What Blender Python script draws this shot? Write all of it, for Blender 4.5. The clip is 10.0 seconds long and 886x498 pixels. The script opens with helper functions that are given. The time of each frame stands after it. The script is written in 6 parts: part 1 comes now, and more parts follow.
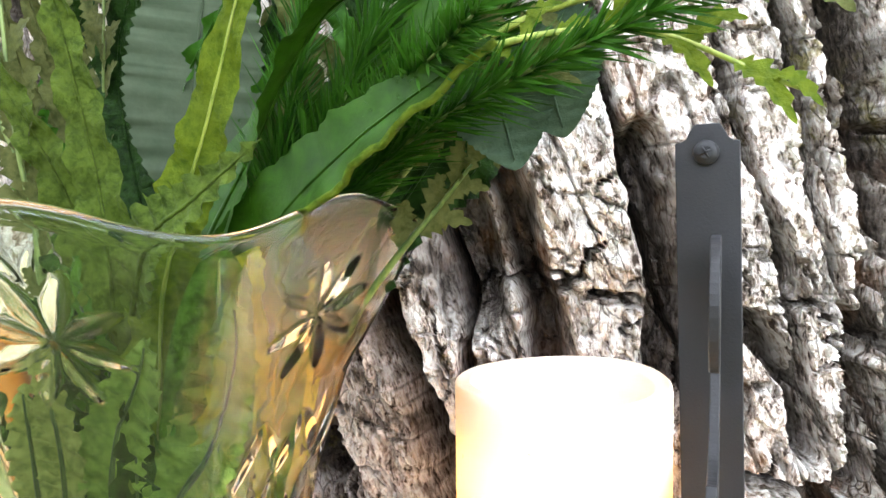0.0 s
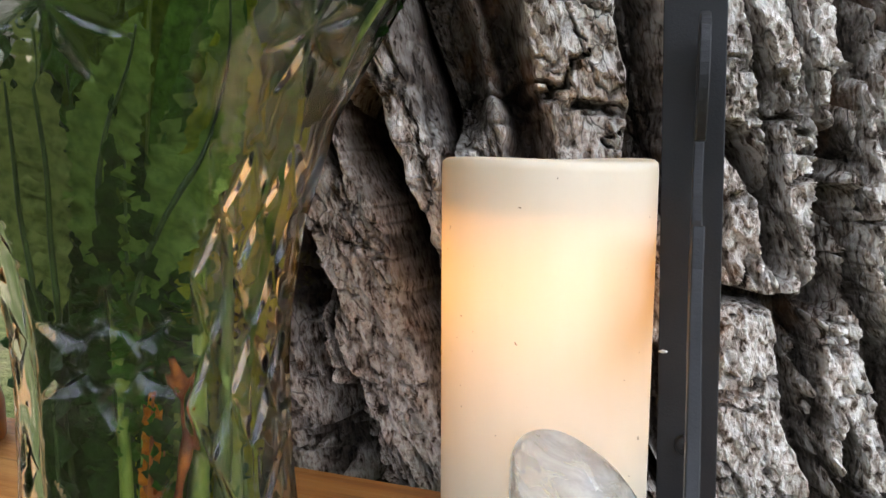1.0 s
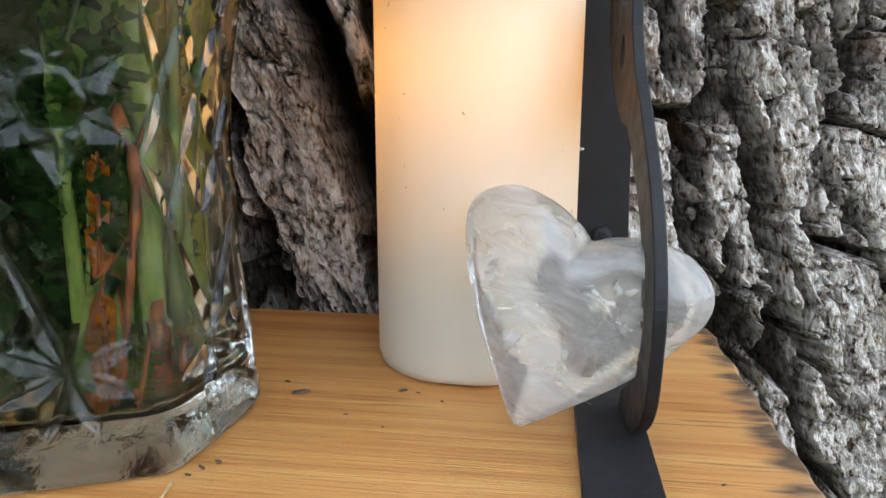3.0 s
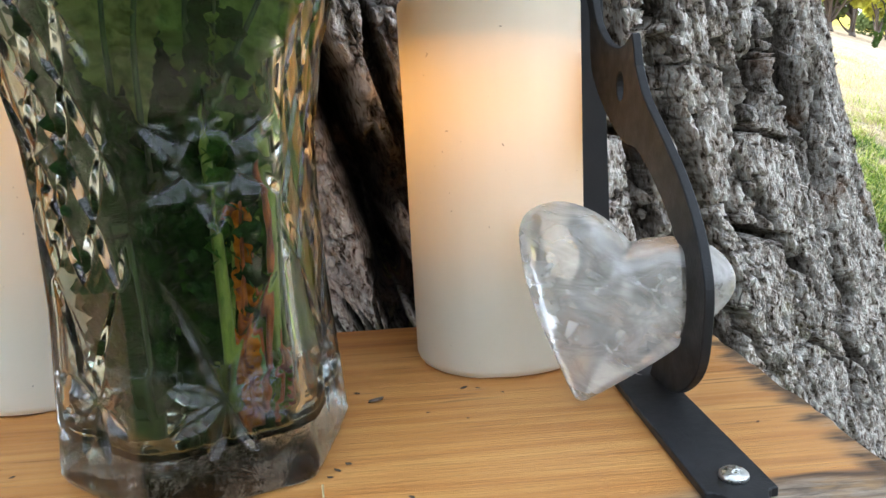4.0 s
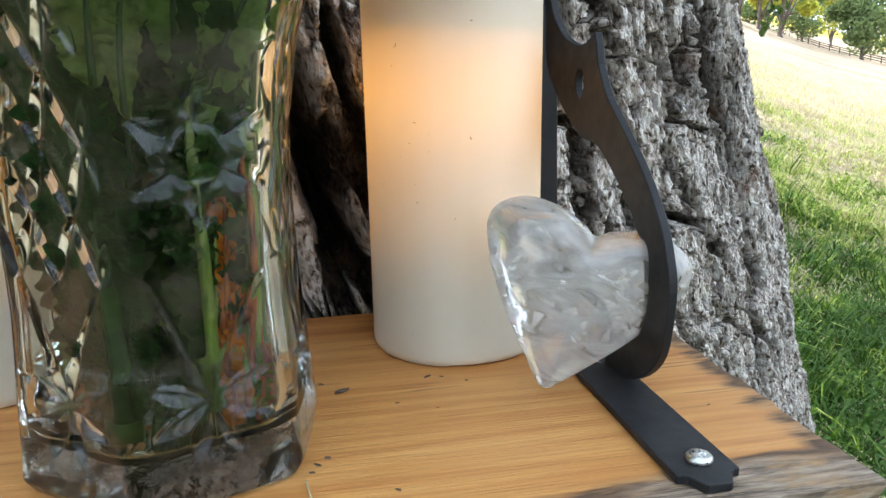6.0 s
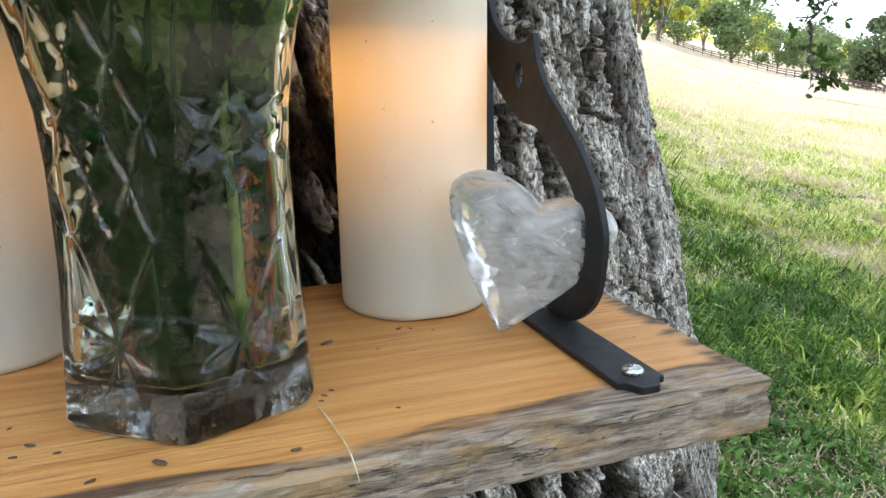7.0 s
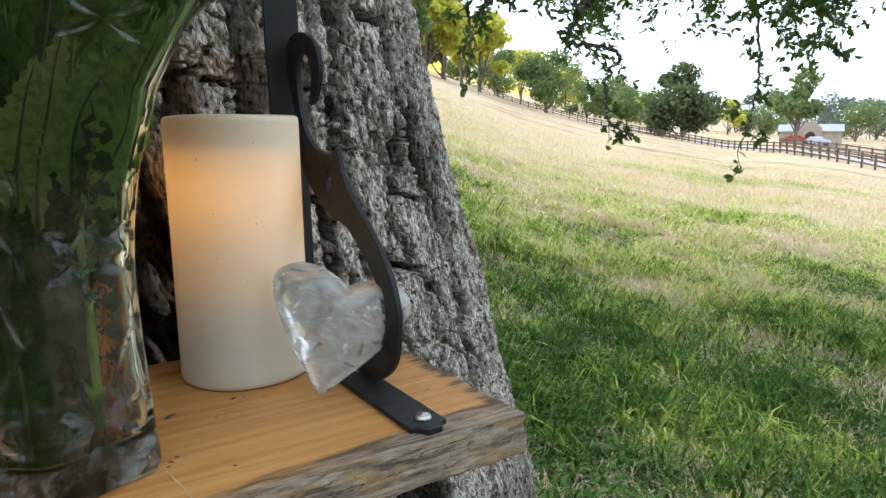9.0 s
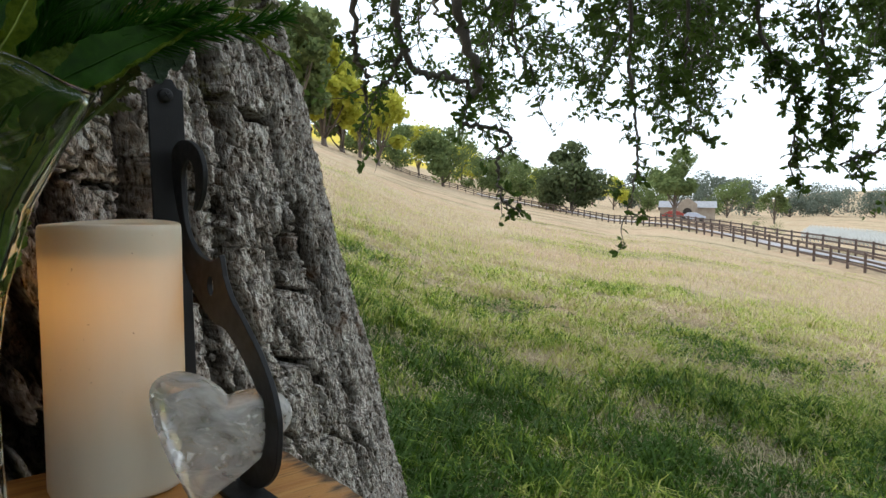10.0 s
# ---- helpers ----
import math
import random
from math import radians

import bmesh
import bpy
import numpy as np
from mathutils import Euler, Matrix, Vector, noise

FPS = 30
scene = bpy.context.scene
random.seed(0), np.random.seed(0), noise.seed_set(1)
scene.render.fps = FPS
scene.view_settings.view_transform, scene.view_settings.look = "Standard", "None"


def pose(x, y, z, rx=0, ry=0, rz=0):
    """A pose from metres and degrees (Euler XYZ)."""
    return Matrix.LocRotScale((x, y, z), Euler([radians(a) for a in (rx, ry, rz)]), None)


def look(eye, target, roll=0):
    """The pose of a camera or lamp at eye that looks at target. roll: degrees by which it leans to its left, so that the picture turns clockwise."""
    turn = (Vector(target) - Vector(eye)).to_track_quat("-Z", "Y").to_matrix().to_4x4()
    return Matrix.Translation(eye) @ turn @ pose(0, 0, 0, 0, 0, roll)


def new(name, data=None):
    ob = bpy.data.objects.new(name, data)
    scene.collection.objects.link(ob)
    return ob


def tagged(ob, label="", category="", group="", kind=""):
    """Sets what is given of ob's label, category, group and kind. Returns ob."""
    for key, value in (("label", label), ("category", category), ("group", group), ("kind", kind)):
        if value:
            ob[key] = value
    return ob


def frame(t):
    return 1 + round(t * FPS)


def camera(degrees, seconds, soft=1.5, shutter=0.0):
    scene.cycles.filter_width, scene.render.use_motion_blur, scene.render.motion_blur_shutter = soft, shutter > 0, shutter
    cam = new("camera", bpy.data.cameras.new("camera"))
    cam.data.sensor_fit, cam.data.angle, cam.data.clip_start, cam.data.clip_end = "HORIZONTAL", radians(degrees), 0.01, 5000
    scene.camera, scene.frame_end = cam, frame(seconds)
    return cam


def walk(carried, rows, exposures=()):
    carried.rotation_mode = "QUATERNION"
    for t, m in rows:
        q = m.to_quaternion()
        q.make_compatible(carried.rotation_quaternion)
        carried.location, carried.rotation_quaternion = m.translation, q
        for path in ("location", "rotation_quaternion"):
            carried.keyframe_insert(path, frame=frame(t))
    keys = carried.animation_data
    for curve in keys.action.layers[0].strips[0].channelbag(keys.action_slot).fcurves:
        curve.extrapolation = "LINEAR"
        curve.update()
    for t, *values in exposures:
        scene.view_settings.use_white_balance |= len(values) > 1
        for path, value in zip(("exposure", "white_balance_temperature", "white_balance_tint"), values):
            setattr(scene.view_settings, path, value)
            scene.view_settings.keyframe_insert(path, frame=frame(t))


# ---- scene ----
cam = camera(63.1, 10.0, soft=1.5, shutter=0.0)
PATH = [
    (0, (0.138, 0.19, 1.287), (-0.664, 2.016, 1.141), -1.0),
    (0.5, (0.136, 0.189, 1.241), (-0.627, 2.029, 1.054), 0.1),
    (1, (0.129, 0.181, 1.215), (-0.564, 2.042, 0.977), 0.2),
    (1.5, (0.129, 0.176, 1.191), (-0.513, 2.047, 0.895), -0.2),
    (2, (0.137, 0.179, 1.178), (-0.488, 2.047, 0.832), -0.7),
    (2.5, (0.13, 0.176, 1.161), (-0.394, 2.066, 0.767), -0.1),
    (3, (0.096, 0.163, 1.161), (-0.173, 2.098, 0.731), 0.0),
    (3.2, (0.076, 0.159, 1.165), (-0.072, 2.105, 0.725), -0.2),
    (4.3, (0.021, 0.113, 1.171), (0.202, 2.067, 0.785), -3.8),
    (4.5, (0.025, 0.113, 1.167), (0.271, 2.058, 0.771), -3.8),
    (5, (0.026, 0.128, 1.16), (0.335, 2.051, 0.708), -3.6),
    (5.5, (0.038, 0.142, 1.169), (0.369, 2.056, 0.694), -1.5),
    (6, (-0.001, 0.122, 1.18), (0.362, 2.031, 0.704), -1.1),
    (6.2, (-0.028, 0.112, 1.183), (0.411, 1.998, 0.684), -0.5),
    (7.5, (-0.047, 0.06, 1.174), (0.647, 1.877, 0.71), -1.8),
    (8, (-0.055, 0.04, 1.176), (0.736, 1.819, 0.72), -2.1),
    (8.5, (-0.066, 0.015, 1.186), (0.853, 1.736, 0.748), -1.4),
    (9, (-0.064, 0.001, 1.213), (0.984, 1.666, 0.856), -0.8),
    (9.5, (-0.052, -0.009, 1.235), (1.148, 1.572, 0.984), 0.3),
    (10, (-0.064, -0.018, 1.237), (1.226, 1.502, 1.074), 0.1),
]
EXPOSURES = [(0.0, 2.85, 6350, 14), (0.5, 1.95, 6300, 15), (1.0, 1.35, 6250, 15), (2.0, 1.25, 6150, 14), (3.0, 1.2, 6050, 12), (5.0, 1.08, 5880, 9), (7.5, 1.08, 5850, 8), (8.5, 0.82, 6000, 7), (9.2, 0.42, 6100, 6), (10.0, -0.12, 6350, 7)]
walk(cam, [(t, look(eye, target, roll)) for t, eye, target, roll in PATH], EXPOSURES)

# ---- light: hazy sky, one soft sun behind the oak ----
SUN_AZ, SUN_EL = 118.0, 48.0
world = bpy.data.worlds.new("sky")
scene.world = world
world.use_nodes = True
wn, wl = world.node_tree.nodes, world.node_tree.links
sky = wn.new("ShaderNodeTexSky")
sky.sky_type, sky.sun_disc = "NISHITA", False
sky.sun_elevation, sky.sun_rotation = radians(SUN_EL), radians(90 - SUN_AZ)
sky.dust_density, sky.ozone_density, sky.air_density = 2.0, 1.0, 1.0
veil = wn.new("ShaderNodeMix")  # a thin white cloud veil over the whole sky
veil.data_type = "RGBA"
veil.inputs[0].default_value, veil.inputs[7].default_value = 0.7, (14.6, 15.7, 17.2, 1)
wn["Background"].inputs["Strength"].default_value = 0.13
wl.new(sky.outputs["Color"], veil.inputs[6])
wl.new(veil.outputs[2], wn["Background"].inputs["Color"])
sun = new("sun", bpy.data.lights.new("sun", "SUN"))
sun.data.energy, sun.data.angle, sun.data.color = 2.6, radians(8.0), (1.0, 0.94, 0.84)
sd = Vector((math.cos(radians(SUN_AZ)) * math.cos(radians(SUN_EL)), math.sin(radians(SUN_AZ)) * math.cos(radians(SUN_EL)), math.sin(radians(SUN_EL))))
sun.matrix_world = look(sd * 40, (0, 0, 0))


# ---- mesh helpers ----
def mesh_part(name, verts, faces, material, parent=None, label="", smooth=True):
    me = bpy.data.meshes.new(name)
    me.from_pydata([tuple(map(float, v)) for v in verts], [], faces)
    me.validate()
    if smooth:
        me.polygons.foreach_set("use_smooth", [True] * len(me.polygons))
    me.materials.append(material)
    ob = new(name, me)
    if parent is not None:
        ob.parent = parent
    if label:
        ob["label"] = label
    return ob


def part(name, bm, material, parent=None, label="", smooth=False):
    me = bpy.data.meshes.new(name)
    bmesh.ops.recalc_face_normals(bm, faces=bm.faces)
    bm.to_mesh(me)
    bm.free()
    if smooth:
        me.polygons.foreach_set("use_smooth", [True] * len(me.polygons))
    me.materials.append(material)
    ob = new(name, me)
    if parent is not None:
        ob.parent = parent
    if label:
        ob["label"] = label
    return ob


def thing(name, loc, label, category, group="", kind="", turn=0.0):
    e = new(name)
    e.matrix_basis = pose(*loc, 0, 0, turn)
    e.empty_display_size = 0.02
    return tagged(e, label, category, group, kind)


class Soup:
    """Many small pieces joined into one mesh."""

    def __init__(self):
        self.v, self.f, self.n = [], [], 0

    def add(self, verts, faces):
        self.v.append(np.asarray(verts, float))
        self.f += [tuple(i + self.n for i in f) for f in faces]
        self.n += len(verts)

    def make(self, name, material, parent=None, label="", smooth=True):
        return mesh_part(name, np.concatenate(self.v), self.f, material, parent, label, smooth)


def big_mesh(name, verts, faces4, material, parent=None, smooth=True):
    """Many quads or triangles straight from arrays."""
    me = bpy.data.meshes.new(name)
    k = faces4.shape[1]
    me.vertices.add(len(verts))
    me.vertices.foreach_set("co", np.asarray(verts, np.float32).ravel())
    me.loops.add(faces4.size)
    me.loops.foreach_set("vertex_index", faces4.astype(np.int32).ravel())
    me.polygons.add(len(faces4))
    me.polygons.foreach_set("loop_start", np.arange(0, faces4.size, k, dtype=np.int32))
    me.polygons.foreach_set("use_smooth", np.full(len(faces4), smooth))
    me.update(calc_edges=True)
    me.materials.append(material)
    ob = new(name, me)
    if parent is not None:
        ob.parent = parent
    return ob


def grid_faces(rows, cols, wrap=False):
    i, j = np.meshgrid(np.arange(rows - 1), np.arange(cols if wrap else cols - 1), indexing="ij")
    j2 = (j + 1) % cols
    return np.stack([i * cols + j, i * cols + j2, (i + 1) * cols + j2, (i + 1) * cols + j], -1).reshape(-1, 4)


def smooth_line(pts, n):
    """A Catmull-Rom line through pts with n points."""
    p = np.asarray(pts, float)
    q = np.vstack([2 * p[0] - p[1], p, 2 * p[-1] - p[-2]])
    out = []
    for u in np.linspace(0, len(p) - 1 - 1e-9, n):
        i = int(u)
        f = u - i
        a, b, c, d = q[i:i + 4]
        out.append(0.5 * (2 * b + (c - a) * f + (2 * a - 5 * b + 4 * c - d) * f * f + (3 * b - a - 3 * c + d) * f ** 3))
    return np.array(out)


def tube(line, radii, sides=6, closed=True):
    """A tapered tube along a line."""
    line = np.asarray(line, float)
    t = np.gradient(line, axis=0)
    t /= np.linalg.norm(t, axis=1)[:, None] + 1e-12
    up = np.array([0.31, 0.17, 0.93])
    a = np.cross(t, up)
    a /= np.linalg.norm(a, axis=1)[:, None] + 1e-9
    b = np.cross(t, a)
    k = np.arange(sides) * 2 * np.pi / sides
    r = np.broadcast_to(np.asarray(radii, float), (len(line),))
    v = line[:, None] + r[:, None, None] * (np.cos(k)[None, :, None] * a[:, None] + np.sin(k)[None, :, None] * b[:, None])
    f = [tuple(x) for x in grid_faces(len(line), sides, True)]
    if closed:
        f += [tuple(range(sides))[::-1], tuple((len(line) - 1) * sides + i for i in range(sides))]
    return v.reshape(-1, 3), f


def lathe(profile, sides=64):
    """Rings turned about z from (radius, height) pairs; both ends closed by a cap."""
    k = np.arange(sides) * 2 * np.pi / sides
    v = [(r * math.cos(a), r * math.sin(a), z) for r, z in profile for a in k]
    f = [tuple(x) for x in grid_faces(len(profile), sides, True)]
    f += [tuple(range(sides))[::-1], tuple((len(profile) - 1) * sides + i for i in range(sides))]
    return v, f


def hash2(i, j, seed):
    h = (i.astype(np.int64) * 374761393 + j.astype(np.int64) * 668265263 + seed * 144665) & 0x7FFFFFFF
    h = ((h ^ (h >> 13)) * 1274126177) & 0x7FFFFFFF
    h = ((h ^ (h >> 16)) * 2246822519) & 0x7FFFFFFF
    return ((h ^ (h >> 15)) & 0xFFFFF) / 0xFFFFF


def vnoise(x, y, seed=0):
    i, j = np.floor(x), np.floor(y)
    fx, fy = x - i, y - j
    fx, fy = fx * fx * (3 - 2 * fx), fy * fy * (3 - 2 * fy)
    a, b, c, d = hash2(i, j, seed), hash2(i + 1, j, seed), hash2(i, j + 1, seed), hash2(i + 1, j + 1, seed)
    return (a * (1 - fx) + b * fx) * (1 - fy) + (c * (1 - fx) + d * fx) * fy


def fbm(x, y, seed=0, octaves=4):
    s, a, t = 0, 1, 0
    for o in range(octaves):
        s, t = s + a * vnoise(x * 2 ** o, y * 2 ** o, seed + o * 17), t + a
        a *= 0.5
    return s / t


def cells(u, v, w, h, seed):
    """Jittered cells of size w by h: metres to the nearest border, a random value per cell, how upright that border stands, and the offset from the cell's heart."""
    i0, j0 = np.floor(u), np.floor(v)
    f1, f2 = np.full(u.shape, 9.0), np.full(u.shape, 9.0)
    z = np.zeros(u.shape)
    rid, u1, v1, u2, v2 = z, z, z, z, z
    for di in (-1, 0, 1):
        for dj in (-1, 0, 1):
            i, j = i0 + di, j0 + dj
            pu = i + 0.1 + 0.8 * hash2(i, j, seed) - u
            pv = j + 0.05 + 0.9 * hash2(i, j, seed + 5) - v
            d = pu * pu + pv * pv
            first = d < f1
            second = ~first & (d < f2)
            u2, v2 = np.where(first, u1, np.where(second, pu, u2)), np.where(first, v1, np.where(second, pv, v2))
            f2 = np.where(first, f1, np.where(second, d, f2))
            rid = np.where(first, hash2(i, j, seed + 9), rid)
            u1, v1, f1 = np.where(first, pu, u1), np.where(first, pv, v1), np.where(first, d, f1)
    gu, gv = (u2 - u1) / w, (v2 - v1) / h
    g = np.hypot(gu, gv) + 1e-9
    return (f2 - f1) / 2 / g, rid, np.abs(gu) / g, -u1 * w, -v1 * h


def sstep(a, b, x):
    t = np.clip((x - a) / (b - a), 0, 1)
    return t * t * (3 - 2 * t)


# ---- material helpers ----
class Nodes:
    def __init__(self, name):
        self.m = bpy.data.materials.new(name)
        self.m.use_nodes = True
        self.t = self.m.node_tree
        self.n, self.l = self.t.nodes, self.t.links
        self.b = self.n["Principled BSDF"]
        self.out = self.n["Material Output"]
        self.co = self.n.new("ShaderNodeTexCoord").outputs["Object"]

    def node(self, kind, **sockets):
        x = self.n.new(kind)
        for k, v in sockets.items():
            self.put(x.inputs[k.replace("_", " ")], v)
        return x

    def put(self, socket, v):
        if isinstance(v, bpy.types.NodeSocket):
            self.l.new(v, socket)
        elif v is not None:
            socket.default_value = v

    def mapped(self, scale=(1, 1, 1), rot=(0, 0, 0), src=None):
        x = self.n.new("ShaderNodeMapping")
        self.put(x.inputs["Vector"], src or self.co)
        x.inputs["Scale"].default_value, x.inputs["Rotation"].default_value = scale, rot
        return x.outputs["Vector"]

    def noise(self, scale, detail=4.0, rough=0.55, vec=None, dist=0.0):
        x = self.node("ShaderNodeTexNoise", Scale=scale, Detail=detail, Roughness=rough, Distortion=dist)
        self.put(x.inputs["Vector"], vec or self.co)
        return x.outputs["Fac"]

    def ramp(self, fac, stops):
        x = self.n.new("ShaderNodeValToRGB")
        self.put(x.inputs["Fac"], fac)
        r = x.color_ramp
        while len(r.elements) < len(stops):
            r.elements.new(0.5)
        for e, (p, c) in zip(r.elements, stops):
            e.position, e.color = p, (*c, 1) if not isinstance(c, float) else (c, c, c, 1)
        return x.outputs["Color"]

    def mix(self, fac, a, b, blend="MIX"):
        x = self.n.new("ShaderNodeMix")
        x.data_type, x.blend_type = "RGBA", blend
        self.put(x.inputs[0], fac)
        for s, v in ((x.inputs[6], a), (x.inputs[7], b)):
            self.put(s, (*v, 1) if isinstance(v, tuple) and len(v) == 3 else v)
        return x.outputs[2]

    def math(self, op, a, b=0.0):
        x = self.n.new("ShaderNodeMath")
        x.operation = op
        self.put(x.inputs[0], a)
        self.put(x.inputs[1], b)
        return x.outputs[0]

    def bump(self, height, strength=0.3, dist=0.002):
        x = self.node("ShaderNodeBump", Strength=strength, Distance=dist, Height=height)
        self.l.new(x.outputs["Normal"], self.b.inputs["Normal"])

    def set(self, **sockets):
        for k, v in sockets.items():
            if isinstance(v, tuple) and len(v) == 3:
                v = (*v, 1)
            self.put(self.b.inputs[k.replace("_", " ")], v)
        return self.m

    def island(self):
        return self.n.new("ShaderNodeNewGeometry").outputs["Random Per Island"]


def m_bark():
    k = Nodes("oak_bark")
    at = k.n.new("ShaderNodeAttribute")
    at.attribute_name = "weathering_shade"
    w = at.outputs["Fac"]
    jit = k.node("ShaderNodeTexNoise", Scale=70.0, Detail=3.0)
    k.put(jit.inputs["Vector"], k.co)
    warp = k.node("ShaderNodeVectorMath")
    warp.operation = "MULTIPLY_ADD"
    k.put(warp.inputs[0], jit.outputs["Color"])
    warp.inputs[1].default_value = (0.005, 0.005, 0.008)
    k.put(warp.inputs[2], k.co)

    def flakes(scale, feature):
        x = k.node("ShaderNodeTexVoronoi", Scale=1.0)
        x.feature = feature
        k.put(x.inputs["Vector"], k.mapped(scale, src=warp.outputs[0]))
        return x

    f2 = k.ramp(flakes((210, 210, 90), "F1").outputs["Color"], [(0.0, 0.0), (1.0, 1.0)])
    fib = k.noise(1.0, 3, 0.62, k.mapped((330, 330, 135), src=warp.outputs[0]))
    a = k.noise(150, 4, 0.62)
    b = k.noise(9, 4, 0.6)
    tone = k.math("ADD", k.math("MULTIPLY", a, 0.32), k.math("ADD", k.math("MULTIPLY", f2, 0.13), k.math("MULTIPLY", fib, 0.55)))
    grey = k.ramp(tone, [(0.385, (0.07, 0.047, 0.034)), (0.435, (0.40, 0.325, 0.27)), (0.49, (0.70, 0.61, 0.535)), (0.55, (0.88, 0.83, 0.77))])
    # brown inner bark, taken near black to paint the shade inside furrows
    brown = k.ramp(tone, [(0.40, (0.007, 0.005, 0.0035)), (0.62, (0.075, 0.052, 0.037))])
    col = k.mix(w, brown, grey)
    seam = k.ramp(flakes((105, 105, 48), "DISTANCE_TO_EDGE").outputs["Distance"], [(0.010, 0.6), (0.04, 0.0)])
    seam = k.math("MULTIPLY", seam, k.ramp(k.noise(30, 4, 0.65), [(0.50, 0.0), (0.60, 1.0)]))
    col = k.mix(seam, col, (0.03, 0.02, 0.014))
    rust = k.math("MULTIPLY", k.ramp(k.noise(26, 3, 0.5), [(0.58, 0.0), (0.70, 0.7)]), k.ramp(b, [(0.45, 0.0), (0.6, 0.7)]))
    col = k.mix(rust, col, (0.32, 0.16, 0.08))
    moss = k.math("MULTIPLY", k.ramp(k.noise(60, 5, 0.7), [(0.54, 0.0), (0.62, 0.75)]), k.ramp(k.noise(5, 2), [(0.54, 0.0), (0.66, 1.0)]))
    col = k.mix(moss, col, (0.25, 0.22, 0.05))
    h = k.math("SUBTRACT", k.math("MULTIPLY", f2, 0.15), k.math("MULTIPLY", seam, 0.4))
    h = k.math("ADD", h, k.math("ADD", k.math("MULTIPLY", fib, 0.9), k.math("MULTIPLY", a, 0.5)))
    k.bump(h, 1.0, 0.006)
    return k.set(Base_Color=col, Roughness=0.93, Specular_IOR_Level=0.25)


def m_board():
    k = Nodes("pine_board")
    sep = k.node("ShaderNodeSeparateXYZ", Vector=k.co)
    grain = k.mix(0.45, k.noise(1.0, 4, 0.6, k.mapped((1.8, 28, 28)), 1.0), k.noise(1.0, 5, 0.6, k.mapped((6, 150, 150)), 0.5))
    fine = k.noise(1.0, 4, 0.6, k.mapped((18, 700, 700)))
    col = k.ramp(grain, [(0.34, (0.36, 0.135, 0.032)), (0.43, (0.51, 0.22, 0.056)), (0.53, (0.62, 0.31, 0.095)), (0.68, (0.71, 0.405, 0.145))])
    col = k.mix(k.ramp(fine, [(0.30, 0.35), (0.46, 0.0)]), col, (0.40, 0.18, 0.06))
    fleck = k.math("MULTIPLY", k.ramp(k.noise(1.0, 2, 0.5, k.mapped((16, 420, 420))), [(0.62, 0.0), (0.68, 0.8)]), k.ramp(k.noise(7, 3), [(0.42, 0.0), (0.56, 1.0)]))
    col = k.mix(fleck, col, (0.20, 0.075, 0.02))
    # greyed strip along the front edge, wider towards the end, with a dark stain along its border
    reach = k.ramp(k.math("ADD", sep.outputs["X"], 0.5), [(0.40, 0.0), (0.52, 0.25), (0.62, 0.75), (0.68, 1.0)])
    uneven = k.math("MULTIPLY", k.math("SUBTRACT", k.noise(1.0, 3, 0.6, k.mapped((8, 40, 40))), 0.5), 0.035)
    edge = k.math("SUBTRACT", k.math("SUBTRACT", sep.outputs["Y"], k.math("MULTIPLY", reach, 0.023)), uneven)
    end = k.math("ADD", k.math("MULTIPLY", sep.outputs["X"], -1.0), k.math("MULTIPLY", k.noise(1.0, 3, 0.6, k.mapped((7, 90, 90))), -0.035))
    wear = k.math("MAXIMUM", k.ramp(k.math("ADD", edge, 0.5), [(0.499, 1.0), (0.507, 0.0)]), k.ramp(k.math("ADD", end, 0.5), [(0.295, 1.0), (0.318, 0.0)]))
    face = k.ramp(k.math("ADD", sep.outputs["Y"], 0.5), [(0.502, 1.0), (0.505, 0.0)])
    wear = k.math("MAXIMUM", wear, face)
    streak = k.mix(0.45, k.noise(1.0, 8, 0.75, k.mapped((13, 210, 210)), 0.6), k.noise(1.0, 6, 0.75, k.mapped((60, 420, 420)), 0.4))
    grey = k.ramp(streak, [(0.36, (0.035, 0.026, 0.02)), (0.44, (0.17, 0.125, 0.09)), (0.53, (0.33, 0.26, 0.195)), (0.64, (0.52, 0.43, 0.33))])
    grey = k.mix(k.ramp(k.noise(1.0, 4, 0.7, k.mapped((22, 70, 70))), [(0.50, 0.0), (0.64, 0.75)]), grey, (0.44, 0.27, 0.12))
    split = k.ramp(k.noise(1.0, 5, 0.6, k.mapped((5, 95, 95)), 0.5), [(0.485, 0.0), (0.497, 1.0), (0.503, 1.0), (0.515, 0.0)])
    split = k.math("MULTIPLY", split, k.ramp(k.noise(1.0, 3, 0.6, k.mapped((14, 30, 30))), [(0.45, 0.0), (0.55, 0.9)]))
    grey = k.mix(split, grey, (0.035, 0.026, 0.02))
    stain = k.math("MULTIPLY", k.ramp(wear, [(0.05, 0.0), (0.35, 1.0), (0.75, 0.6), (1.0, 0.0)]), k.ramp(k.noise(1.0, 4, 0.65, k.mapped((12, 60, 60))), [(0.42, 0.0), (0.52, 0.9)]))
    col = k.mix(wear, col, grey)
    col = k.mix(stain, col, (0.05, 0.033, 0.022))
    k.bump(k.math("SUBTRACT", k.mix(0.5, streak, fine), k.math("MULTIPLY", split, k.math("MULTIPLY", wear, 0.6))), 0.5, 0.0025)
    return k.set(Base_Color=col, Roughness=k.ramp(wear, [(0.0, 0.42), (1.0, 0.85)]), Specular_IOR_Level=0.35)


